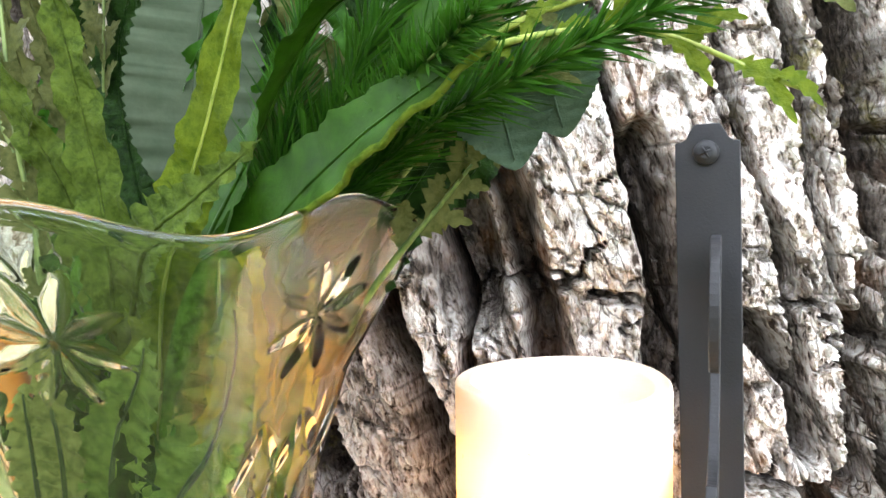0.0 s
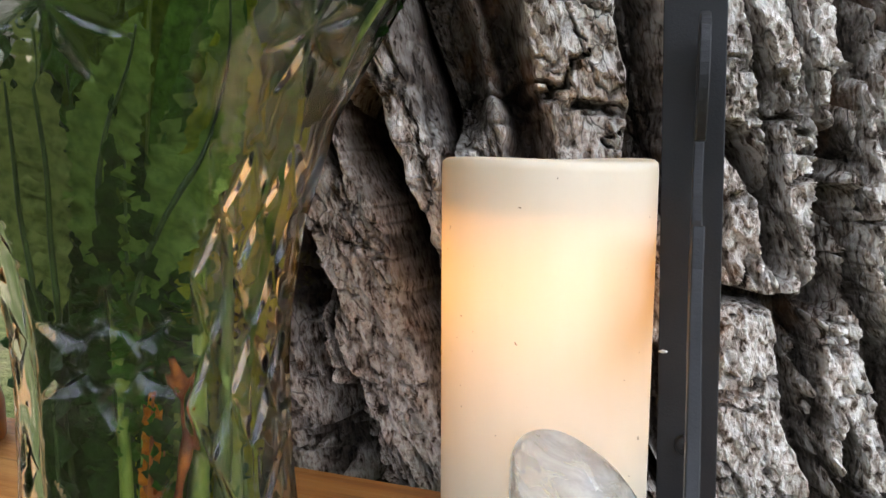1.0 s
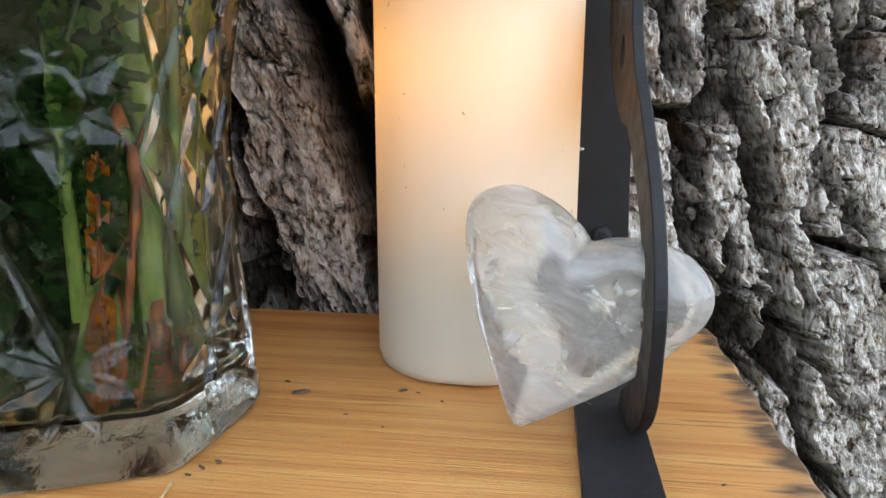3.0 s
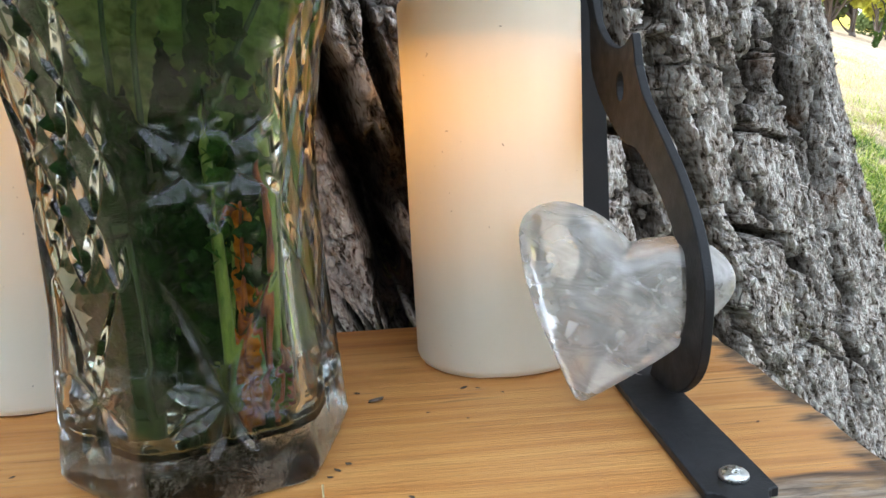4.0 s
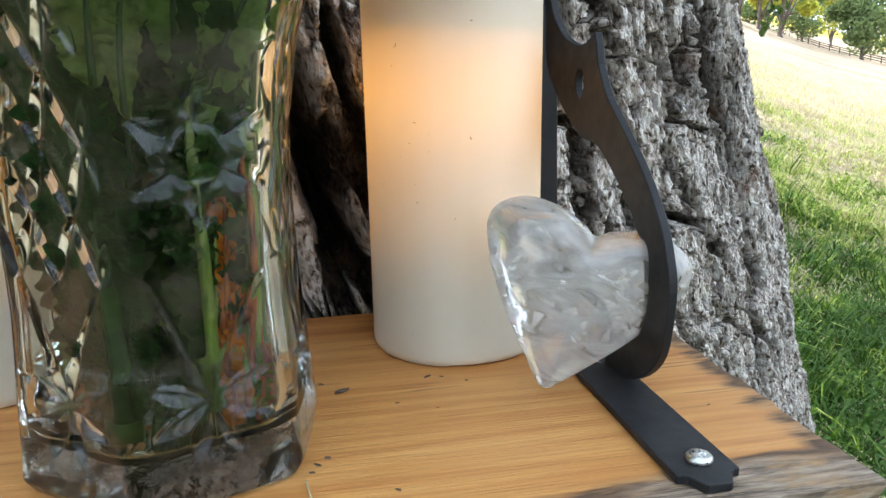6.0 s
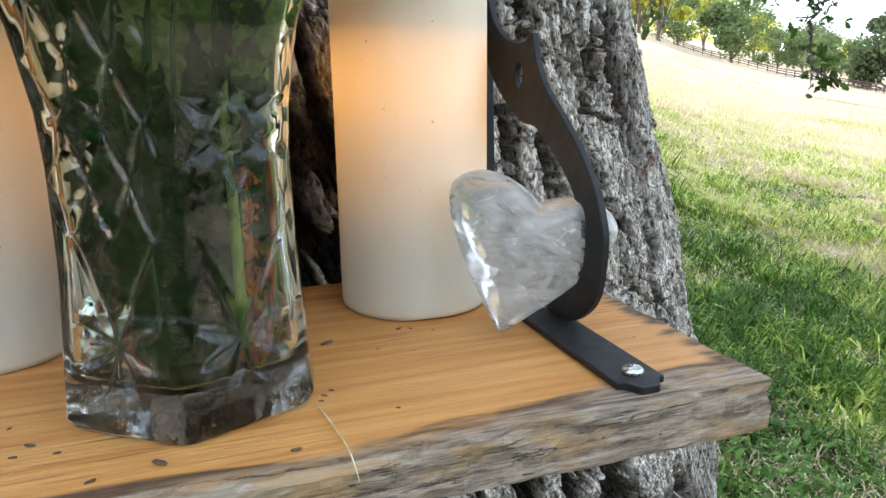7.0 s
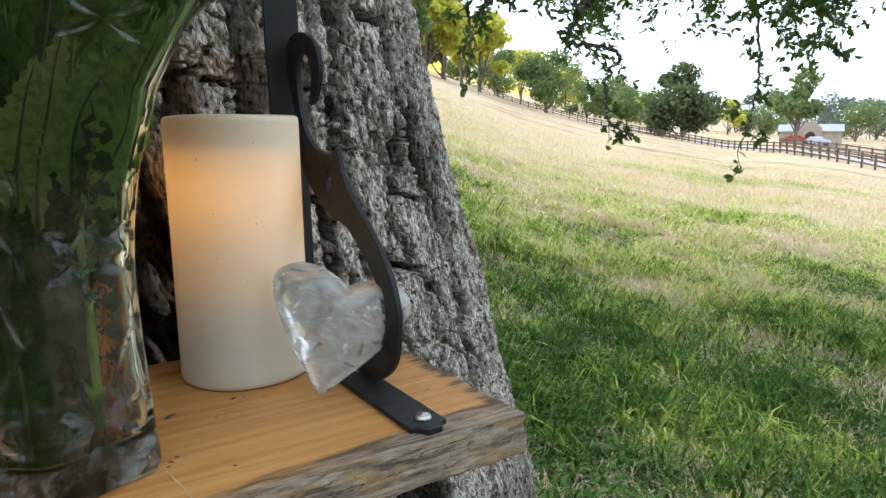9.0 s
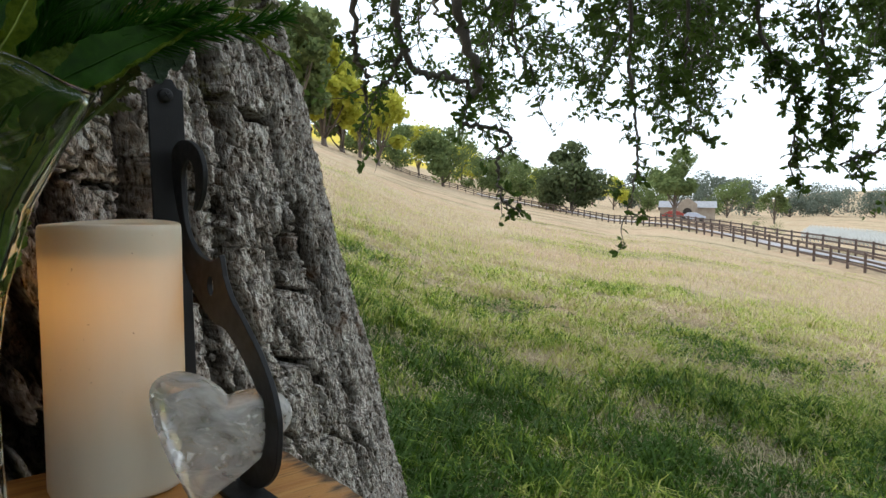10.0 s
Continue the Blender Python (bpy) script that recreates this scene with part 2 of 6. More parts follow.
def m_wax():
    k = Nodes("ivory_wax")
    spots = k.ramp(k.noise(420, 2, 0.4), [(0.76, 0.0), (0.775, 0.85)])
    col = k.mix(spots, k.ramp(k.noise(1.0, 3, 0.5, k.mapped((60, 60, 8))), [(0.3, (0.86, 0.815, 0.66)), (0.7, (0.90, 0.865, 0.72))]), (0.12, 0.09, 0.06))
    k.set(Base_Color=col, Roughness=0.5)
    k.bump(k.noise(1.0, 3, 0.5, k.mapped((140, 140, 20))), 0.06, 0.001)
    tr = k.node("ShaderNodeBsdfTranslucent")
    tr.inputs["Color"].default_value = (1.0, 0.74, 0.36, 1)
    mx = k.node("ShaderNodeMixShader", Fac=0.3)
    k.l.new(k.b.outputs[0], mx.inputs[1])
    k.l.new(tr.outputs[0], mx.inputs[2])
    k.l.new(mx.outputs[0], k.out.inputs["Surface"])
    return k.m


def m_iron():
    k = Nodes("black_painted_iron")
    k.bump(k.noise(900, 3, 0.6), 0.25, 0.0006)
    col = k.ramp(k.noise(40, 4), [(0.3, (0.010, 0.010, 0.011)), (0.7, (0.021, 0.021, 0.023))])
    return k.set(Base_Color=col, Roughness=k.ramp(k.noise(160, 3), [(0.3, 0.45), (0.7, 0.62)]), Specular_IOR_Level=0.35)


def m_zinc():
    k = Nodes("zinc_screw")
    return k.set(Base_Color=(0.62, 0.62, 0.6), Metallic=1.0, Roughness=k.ramp(k.noise(400, 3), [(0.3, 0.22), (0.7, 0.4)]))


def m_glass():
    k = Nodes("pressed_glass")
    sep = k.node("ShaderNodeSeparateXYZ", Vector=k.co)
    low = k.ramp(k.math("MULTIPLY", sep.outputs["Z"], 10.0), [(0.0, 1.0), (0.16, 1.0), (0.24, 0.0)])
    k.bump(k.math("MULTIPLY", k.noise(110, 3, 0.5, None, 0.8), low), 0.25, 0.003)
    ground_cut = k.n.new("ShaderNodeAttribute")
    ground_cut.attribute_name = "cut"
    rough = k.ramp(ground_cut.outputs["Fac"], [(0.0, 0.012), (0.12, 0.14), (1.0, 0.29)])
    k.set(Base_Color=(0.83, 0.88, 0.84), Roughness=rough, IOR=1.45, Transmission_Weight=1.0)
    return k.m


def m_water():
    k = Nodes("vase_water")
    return k.set(Base_Color=(0.84, 0.90, 0.78), Roughness=0.0, IOR=1.33, Transmission_Weight=1.0)


def m_quartz():
    k = Nodes("clear_quartz")
    k.set(Base_Color=(0.99, 0.99, 0.985), Roughness=0.10, IOR=1.44, Transmission_Weight=1.0, Coat_Weight=1.0, Coat_IOR=1.55, Coat_Roughness=0.04)
    k.bump(k.noise(55, 2, 0.4), 0.30, 0.004)
    milk = k.node("ShaderNodeBsdfTranslucent")
    milk.inputs["Color"].default_value = (0.97, 0.97, 0.96, 1)
    df = k.node("ShaderNodeBsdfDiffuse")
    df.inputs["Color"].default_value = (0.94, 0.94, 0.93, 1)
    md = k.node("ShaderNodeMixShader", Fac=0.6)
    k.l.new(df.outputs[0], md.inputs[1])
    k.l.new(milk.outputs[0], md.inputs[2])
    mx = k.node("ShaderNodeMixShader")
    k.put(mx.inputs[0], k.ramp(k.noise(1.0, 6, 0.65, k.mapped((38, 60, 90), (0.3, 0.5, 0.2)), 0.8), [(0.40, 0.21), (0.62, 0.38)]))
    k.l.new(k.b.outputs[0], mx.inputs[1])
    k.l.new(md.outputs[0], mx.inputs[2])
    k.l.new(mx.outputs[0], k.out.inputs["Surface"])
    return k.m


def m_veil():
    """Milky inclusions and cracks inside the stone."""
    k = Nodes("quartz_veil")
    k.set(Base_Color=(0.93, 0.93, 0.93), Roughness=0.25, Specular_IOR_Level=0.8)
    tp = k.node("ShaderNodeBsdfTransparent")
    mx = k.node("ShaderNodeMixShader")
    k.put(mx.inputs[0], k.ramp(k.noise(110, 4, 0.6), [(0.46, 0.0), (0.55, 0.92)]))
    k.l.new(tp.outputs[0], mx.inputs[1])
    k.l.new(k.b.outputs[0], mx.inputs[2])
    k.l.new(mx.outputs[0], k.out.inputs["Surface"])
    return k.m


def m_leaf(name, dark, light, rough=0.45, trans=0.35, back=None, scale=120, relief=0.35):
    k = Nodes(name)
    n = k.noise(scale, 5, 0.65)
    isl = k.island()
    col = k.ramp(k.math("ADD", k.math("MULTIPLY", n, 0.7), k.math("MULTIPLY", isl, 0.3)), [(0.30, dark), (0.66, light)] if relief < 0.55 else [(0.40, dark), (0.58, light)])
    k.set(Base_Color=col, Roughness=rough, Specular_IOR_Level=0.09)
    k.bump(n, relief, 0.001 if relief < 0.5 else 0.003)
    tr = k.node("ShaderNodeBsdfTranslucent")
    k.l.new(k.mix(0.5, col, back or tuple(min(1, c * 1.5) for c in light)), tr.inputs["Color"])
    mx = k.node("ShaderNodeMixShader", Fac=trans)
    k.l.new(k.b.outputs[0], mx.inputs[1])
    k.l.new(tr.outputs[0], mx.inputs[2])
    k.l.new(mx.outputs[0], k.out.inputs["Surface"])
    return k.m


def m_stem(name, a, b):
    k = Nodes(name)
    return k.set(Base_Color=k.ramp(k.noise(1.0, 3, 0.6, k.mapped((260, 260, 90))), [(0.38, a), (0.60, b)]), Roughness=0.5)


def patches(k, pos):
    """How dry the meadow is at a place: green near the oak, straw on the slope, with broad uneven patches. The distance
    steps also put near shade and mid-field sun into the colour.
    """
    far = k.node("ShaderNodeVectorMath")
    far.operation = "LENGTH"
    k.put(far.inputs[0], pos)
    d = k.math("ADD", far.outputs["Value"], k.math("MULTIPLY", k.math("SUBTRACT", k.noise(0.22, 4, 0.6, pos), 0.5), 16.0))
    dry = k.ramp(k.math("DIVIDE", d, 60.0), [(0.05, -0.08), (0.08, 0.20), (0.13, 0.57), (0.24, 0.80), (0.40, 0.98)])
    dry = k.math("ADD", dry, k.math("MULTIPLY", k.math("SUBTRACT", k.noise(0.9, 4, 0.65, pos), 0.5), 1.8))
    dry = k.math("ADD", dry, k.math("MULTIPLY", k.math("SUBTRACT", k.noise(4.5, 3, 0.6, pos), 0.5), 0.9))
    return k.math("SUBTRACT", dry, k.ramp(k.noise(0.11, 3, 0.6, pos), [(0.53, 0.0), (0.64, 0.45)]))


def m_ground():
    k = Nodes("meadow_ground")
    g = k.n.new("ShaderNodeNewGeometry").outputs["Position"]
    mid = k.noise(1.1, 4, 0.65, g)
    fine = k.noise(14, 5, 0.7, g)
    green = k.ramp(fine, [(0.3, (0.022, 0.024, 0.010)), (0.5, (0.06, 0.075, 0.02)), (0.75, (0.16, 0.155, 0.06))])
    straw = k.ramp(k.mix(0.5, fine, mid), [(0.3, (0.30, 0.225, 0.135)), (0.5, (0.43, 0.34, 0.225)), (0.7, (0.53, 0.44, 0.31))])
    blush = k.ramp(k.noise(0.14, 3, 0.6, g), [(0.45, 0.0), (0.62, 0.55)])
    straw = k.mix(blush, straw, (0.44, 0.29, 0.20))
    col = k.mix(patches(k, g), green, straw)
    sep = k.node("ShaderNodeSeparateXYZ", Vector=g)
    # high hillside turns yellow: its backlit glow is put into the colour
    backlit_gold = k.ramp(k.math("DIVIDE", sep.outputs["Z"], 40.0), [(0.27, 0.0), (0.40, 1.0)])
    col = k.mix(backlit_gold, col, (0.55, 0.43, 0.06))
    k.bump(fine, 0.8, 0.05)
    return k.set(Base_Color=col, Roughness=0.95, Specular_IOR_Level=0.1)


def m_blades():
    k = Nodes("grass_blades")
    g = k.n.new("ShaderNodeNewGeometry")
    pos = g.outputs["Position"]
    r = k.math("ADD", k.math("MULTIPLY", k.math("SUBTRACT", g.outputs["Random Per Island"], 0.5), 0.55), patches(k, pos))
    r = k.math("ADD", r, k.math("MULTIPLY", k.math("SUBTRACT", k.noise(12.0, 3, 0.6, pos), 0.5), 1.5))
    # dark first stop and bright middle stop also paint shade and sun
    col = k.ramp(r, [(0.05, (0.050, 0.115, 0.010)), (0.32, (0.24, 0.36, 0.035)), (0.55, (0.60, 0.62, 0.17)), (0.75, (0.57, 0.49, 0.29)), (1.0, (0.57, 0.465, 0.335))])
    k.set(Base_Color=col, Roughness=0.6, Specular_IOR_Level=0.3)
    tr = k.node("ShaderNodeBsdfTranslucent")
    k.l.new(col, tr.inputs["Color"])
    mx = k.node("ShaderNodeMixShader", Fac=0.3)
    k.l.new(k.b.outputs[0], mx.inputs[1])
    k.l.new(tr.outputs[0], mx.inputs[2])
    k.l.new(mx.outputs[0], k.out.inputs["Surface"])
    return k.m


def m_plain(name, a, b, rough=0.8, scale=8.0):
    k = Nodes(name)
    n = k.noise(scale, 5, 0.6)
    k.bump(n, 0.3, 0.01)
    return k.set(Base_Color=k.ramp(n, [(0.3, a), (0.7, b)]), Roughness=rough)


BARK, BOARD, WAX, IRON, ZINC = m_bark(), m_board(), m_wax(), m_iron(), m_zinc()
GLASS, WATER, QUARTZ, VEIL = m_glass(), m_water(), m_quartz(), m_veil()
GROUND, BLADES = m_ground(), m_blades()
OAK_LEAF = m_leaf("oak_leaf", (0.028, 0.055, 0.014), (0.09, 0.145, 0.030), 0.5, 0.34)
TWIG = m_stem("oak_twig", (0.05, 0.042, 0.036), (0.12, 0.10, 0.085))


# ---- ground: a hillside that falls to the valley road and rises to far hills ----
SLOPE_AZ = [-180, -130, -90, -40, 0, 10, 18.8, 24.6, 29, 32.3, 36.5, 40.7, 46.4, 52.1, 59.9, 75, 100, 140, 180]
SLOPE = [0.137, 0.0, -0.117, -0.18, -0.137, -0.115, -0.0775, -0.059, -0.0445, -0.0365, -0.034, -0.0212, -0.0033, 0.0248, 0.076, 0.11, 0.15, 0.18, 0.137]
FENCE_AZ = [0, 10, 18.8, 24.6, 29, 32.3, 36.5, 40.7, 46.4, 52.1, 60]
FENCE_D = [40, 44, 50, 62, 74, 88, 110, 130, 150, 165, 180]
SKY_AZ = [-180, -20, 15, 22, 25, 30, 36, 42, 48, 52, 60, 75, 110, 150, 180]
SKY_EL = [0, -0.4, -0.6, -0.6, -1.0, -1.0, -0.6, 0.0, 1.2, 2.2, 5.0, 7, 6, 2, 0]


def ground_z(x, y):
    x, y = np.asarray(x, float), np.asarray(y, float)
    d = np.hypot(x, y) + 1e-6
    az = np.degrees(np.arctan2(y, x))
    slope = np.interp(az, SLOPE_AZ, SLOPE)
    df = np.interp(az, FENCE_AZ, FENCE_D)
    el = np.degrees(np.arctan(slope - 1.24 / df))
    p = np.clip(np.log(np.maximum(d, df) / df) / np.log(700.0 / df), 0, 1.2) ** 0.6
    far = 1.24 + d * np.tan(np.radians(el + (np.interp(az, SKY_AZ, SKY_EL) - el) * p))
    z = np.where(d < df, slope * d, far)
    return z + 0.05 * (fbm(x * 0.8, y * 0.8, 3) - 0.5) * (d < 60)


def build_ground():
    rad = np.concatenate([[0.0], np.geomspace(0.4, 2500, 170)])
    ang = np.radians(np.concatenate([np.arange(5, 75, 0.6), np.arange(75, 365, 4.0)]))
    r, a = np.meshgrid(rad, ang, indexing="ij")
    x, y = r * np.cos(a), r * np.sin(a)
    v = np.stack([x, y, ground_z(x, y)], -1).reshape(-1, 3)
    ob = big_mesh("ground", v, grid_faces(len(rad), len(ang), True), GROUND)
    tagged(ob, "sloping meadow of green and straw-dry grass", "ground", kind="structure")


build_ground()


# ---- the oak: trunk with furrowed bark ----
def trunk_ring(z):
    q = np.clip(z - 1.1, -0.5, 0.6)
    low = np.clip(0.6 - z, 0, 2)
    high = np.clip(z - 1.7, 0, 5)
    return -0.048 - 0.545 * q - 0.10 * high - 0.35 * low, 1.1097 + 0.0 * q, 0.6074 + 0.2183 * q - 0.02 * high + 0.55 * low ** 1.3


def bark_relief(u, z, front):
    """Depth below the bark's outer face, and its tone: weathered faces grey, furrows brown with shade painted in."""
    side = sstep(0.02, 0.30, u)
    lean = u - 0.24 * (z - 1.1) * front + 0.04 * (z - 1.1)
    lean = lean + 0.016 * (fbm(u * 9, z * 6, 21, 3) - 0.5) + 0.007 * (fbm(u * 60, z * 26, 22, 3) - 0.5)
    wide = lean * (1 - 0.22 * side)

    def seam(fu, fz, seed, octaves=5):
        """Metres to the nearest crack of one braided family."""
        return np.abs(fbm(wide * fu, (z - 1.1) * fz * (1 - 0.45 * side) + seed * 0.37, seed, octaves) - 0.5) / (0.26 * fu)

    # braided furrows that part the bark into long plates, and short cross cracks
    part_ = np.clip(fbm(u * 9 + 4, z * 6, 29, 3) - 0.28, 0, 0.45)
    part_ = part_ * (1 - 0.55 * sstep(1.17, 1.24, z) * side)
    e1 = np.minimum(seam(15, 3.4, 31), seam(24, 4.2, 37))
    cross = np.abs(fbm(wide * 11, z * 15, 41, 5) - 0.5) / (0.26 * 15)
    cross = cross + 0.010 * sstep(0.42 - 0.06 * side, 0.56 - 0.06 * side, fbm(u * 24, z * 10, 43, 2))
    open1 = 0.0006 + (0.013 + 0.010 * side) * part_
    top = sstep(open1, open1 + 0.0034, e1) * sstep(0.0006, 0.0034, cross)
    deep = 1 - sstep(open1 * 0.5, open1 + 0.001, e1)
    e2 = np.minimum(seam(52, 13, 47, 4), np.abs(fbm(wide * 34, z * 44, 49, 4) - 0.5) / (0.26 * 44))
    crack = 1 - sstep(0.0003, 0.0017, e2 - 0.0016 * np.clip(fbm(u * 30, z * 20, 51, 2) - 0.5, 0, 1))
    _, r2, _, du2, _ = cells(wide / 0.021 + 7.3, z / 0.05, 0.021, 0.05, 47)
    _, r3, _, du3, _ = cells(wide / 0.0082 + 1.7, z / 0.017 + 3.1, 0.0082, 0.017, 53)
    _, r4, _, du4, dv4 = cells(wide / 0.0036, z / 0.0075, 0.0036, 0.0075, 57)
    # flaked layers with broken edges
    lay = 8.0 * fbm(wide * 24, z * 9, 61, 5)
    terrace = np.floor(lay) + sstep(0.86, 1.0, lay - np.floor(lay)) - 4.0
    fibre = fbm(u * 240, z * 80, 64, 4)
    grit = 0.0026 * (r3 - 0.5) + np.sin(70 * r3) * 0.16 * du3 + 0.0026 * (r4 - 0.5) + 0.32 * np.sin(60 * r4) * du4 + 0.10 * np.sin(25 * r4) * dv4
    face = 0.0040 * (r2 - 0.5) + 0.08 * np.sin(90 * r2) * du2 + 0.0022 * terrace + 0.0034 * crack
    bed = 0.014 + (0.015 + 0.014 * side) * deep + 0.008 * (fbm(u * 30, z * 18, 67, 4) - 0.5) + 0.8 * grit
    depth = top * face + (1 - top) * bed + grit + 0.0050 * (fibre - 0.5) + (0.016 - 0.008 * side) * (fbm(u * 10, z * 5, 66, 3) - 0.5)
    weather_shade = (0.05 + 0.95 * top) * (1 - 0.65 * crack) * (1 - 0.45 * sstep(0.55, 0.68, fibre))
    weather_shade = weather_shade * np.clip(1.02 + 1.3 * (fbm(u * 16, z * 8, 81, 4) - 0.5) + 0.3 * (r2 - 0.5) - 0.09 * terrace + 0.4 * (r3 - 0.5) + 0.5 * (r4 - 0.5), 0.06, 1)
    return depth, np.clip(weather_shade, 0, 1)


# long clefts between the big plates: start (across, height), end, width, depth
CLEFTS = [(0.030, 1.335, 0.060, 1.17, 0.010, 0.050), (-0.022, 1.235, 0.022, 1.075, 0.012, 0.060), (-0.075, 1.15, -0.045, 1.03, 0.012, 0.050), (0.012, 1.295, 0.016, 1.255, 0.020, 0.045),
          (0.100, 1.30, 0.108, 1.20, 0.012, 0.040), (-0.11, 1.32, -0.08, 1.16, 0.012, 0.045)]
# rifts on the side that faces the meadow: half width, then (along the girth, height) points
RIFTS = [
    (0.0035, [(0.216, 1.152), (0.232, 1.15), (0.251, 1.151)]),
    (0.0065, [(0.298, 1.231), (0.287, 1.196), (0.273, 1.165), (0.262, 1.149)]),
    (0.0075, [(0.247, 1.147), (0.226, 1.095), (0.219, 1.042)]),
    (0.005, [(0.283, 1.146), (0.281, 1.107), (0.271, 1.064)]),
    (0.005, [(0.346, 1.355), (0.333, 1.296), (0.325, 1.271)]),
    (0.006, [(0.252, 1.232), (0.258, 1.199), (0.251, 1.171)]),
    (0.004, [(0.187, 1.036), (0.225, 1.042), (0.275, 1.058)]),
    (0.006, [(0.302, 1.202), (0.284, 1.154), (0.285, 1.12), (0.283, 1.084), (0.267, 1.034), (0.282, 0.999), (0.281, 0.974)]),
    (0.004, [(0.344, 1.148), (0.378, 1.142), (0.416, 1.128)]),
    (0.0045, [(0.31, 1.077), (0.334, 1.069), (0.361, 1.058)]),
    (0.0045, [(0.356, 1.058), (0.346, 1.017), (0.337, 0.989)]),
    (0.005, [(0.344, 1.195), (0.345, 1.15), (0.308, 1.092), (0.31, 1.071)]),
    (0.004, [(0.323, 0.978), (0.358, 0.974), (0.398, 0.945)]),
    (0.004, [(0.449, 1.217), (0.445, 1.166), (0.427, 1.127)]),
    (0.004, [(0.429, 0.965), (0.432, 0.905), (0.422, 0.871)]),
    (0.004, [(0.504, 1.179), (0.475, 1.114), (0.455, 1.056), (0.445, 1.005)]),
    (0.005, [(0.363, 1.334), (0.333, 1.282), (0.313, 1.24), (0.283, 1.193), (0.271, 1.15)]),
    (0.0045, [(0.377, 1.28), (0.383, 1.24), (0.362, 1.193), (0.347, 1.15)]),
    (0.004, [(0.479, 1.388), (0.472, 1.325), (0.487, 1.259)]),
    (0.004, [(0.359, 1.32), (0.384, 1.305), (0.425, 1.302)]),
]


def build_trunk():
    fine = np.concatenate([np.linspace(-128, -108, 110), np.linspace(-107.8, -14, 1060)])
    ang = np.radians(np.concatenate([fine, np.linspace(-2, 222, 56)]))
    zs = np.concatenate([np.linspace(-0.6, 0.74, 34), np.linspace(0.75, 1.48, 500), np.linspace(1.5, 4.6, 60)])
    a, z = np.meshgrid(ang, zs)
    xc, yc, rr = trunk_ring(z)
    u = 0.607 * (a + math.pi / 2)
    x0 = xc + rr * np.cos(a)
    depth, weather_shade = bark_relief(u, z, np.clip(-np.sin(a), 0, 1))
    for u0, z0, u1, z1, w, dd in CLEFTS:
        t = np.clip((z - z0) / (z1 - z0), 0, 1)
        dist = np.hypot(x0 - (u0 + (u1 - u0) * t) - 0.016 * (fbm(z * 16, z * 0 + u0 * 50, 91) - 0.5), (z - (z0 + (z1 - z0) * t)) * 0.6)
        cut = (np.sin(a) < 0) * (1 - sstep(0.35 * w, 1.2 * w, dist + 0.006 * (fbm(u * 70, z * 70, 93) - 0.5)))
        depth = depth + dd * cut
        # shade of the cleft goes into the colour too
        weather_shade = weather_shade * (1 - 0.9 * cut)
    wob_u, wob_z = u + 0.014 * (fbm(u * 45, z * 40, 95, 3) - 0.5), z + 0.014 * (fbm(u * 45 + 9, z * 40, 96, 3) - 0.5)
    for half, line in RIFTS:
        dist = np.full(u.shape, 9.0)
        for (u0, z0), (u1, z1) in zip(line, line[1:]):
            L2 = (u1 - u0) ** 2 + (z1 - z0) ** 2
            t = np.clip(((wob_u - u0) * (u1 - u0) + (wob_z - z0) * (z1 - z0)) / L2, 0, 1)
            dist = np.minimum(dist, np.hypot(wob_u - u0 - t * (u1 - u0), wob_z - z0 - t * (z1 - z0)))
        half = half * (0.55 + 0.9 * fbm(u * 30, z * 22, 97, 2))
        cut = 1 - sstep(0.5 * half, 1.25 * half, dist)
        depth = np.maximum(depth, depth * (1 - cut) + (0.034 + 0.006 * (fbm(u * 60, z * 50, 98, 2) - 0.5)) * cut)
        # rifts darkened in colour as well, standing for their shade
        weather_shade = weather_shade * (1 - 0.93 * cut)
    # behind the iron plate and the board the bark was left standing
    rr = rr - (depth - np.percentile(depth[:, :1150], 4)) - 0.002
    x, y = xc + rr * np.cos(a), yc + rr * np.sin(a)
    push = (1 - sstep(0.024, 0.04, np.abs(x - 0.12))) * (y < 0.8) * sstep(1.0, 1.05, z) * (1 - sstep(1.34, 1.40, z))
    y = np.where((push > 0) & (y < 0.503), y + (0.503 - y) * push, y)
    inside = (y < 0.512) & (z > 1.015) & (z < 1.062) & (x < 0.19)
    y = np.where(inside, 0.512, y)
    v = np.stack([x, y, z], -1).reshape(-1, 3)
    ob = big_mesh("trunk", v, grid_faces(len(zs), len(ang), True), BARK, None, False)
    at = ob.data.attributes.new("weathering_shade", "FLOAT", "POINT")
    at.data.foreach_set("value", weather_shade.ravel().astype(np.float32))
    return ob


oak = thing("oak_tree", (0, 0, 0), "old valley oak with deeply furrowed grey-brown bark and drooping branches", "tree")
trunk = build_trunk()
trunk.parent = oak


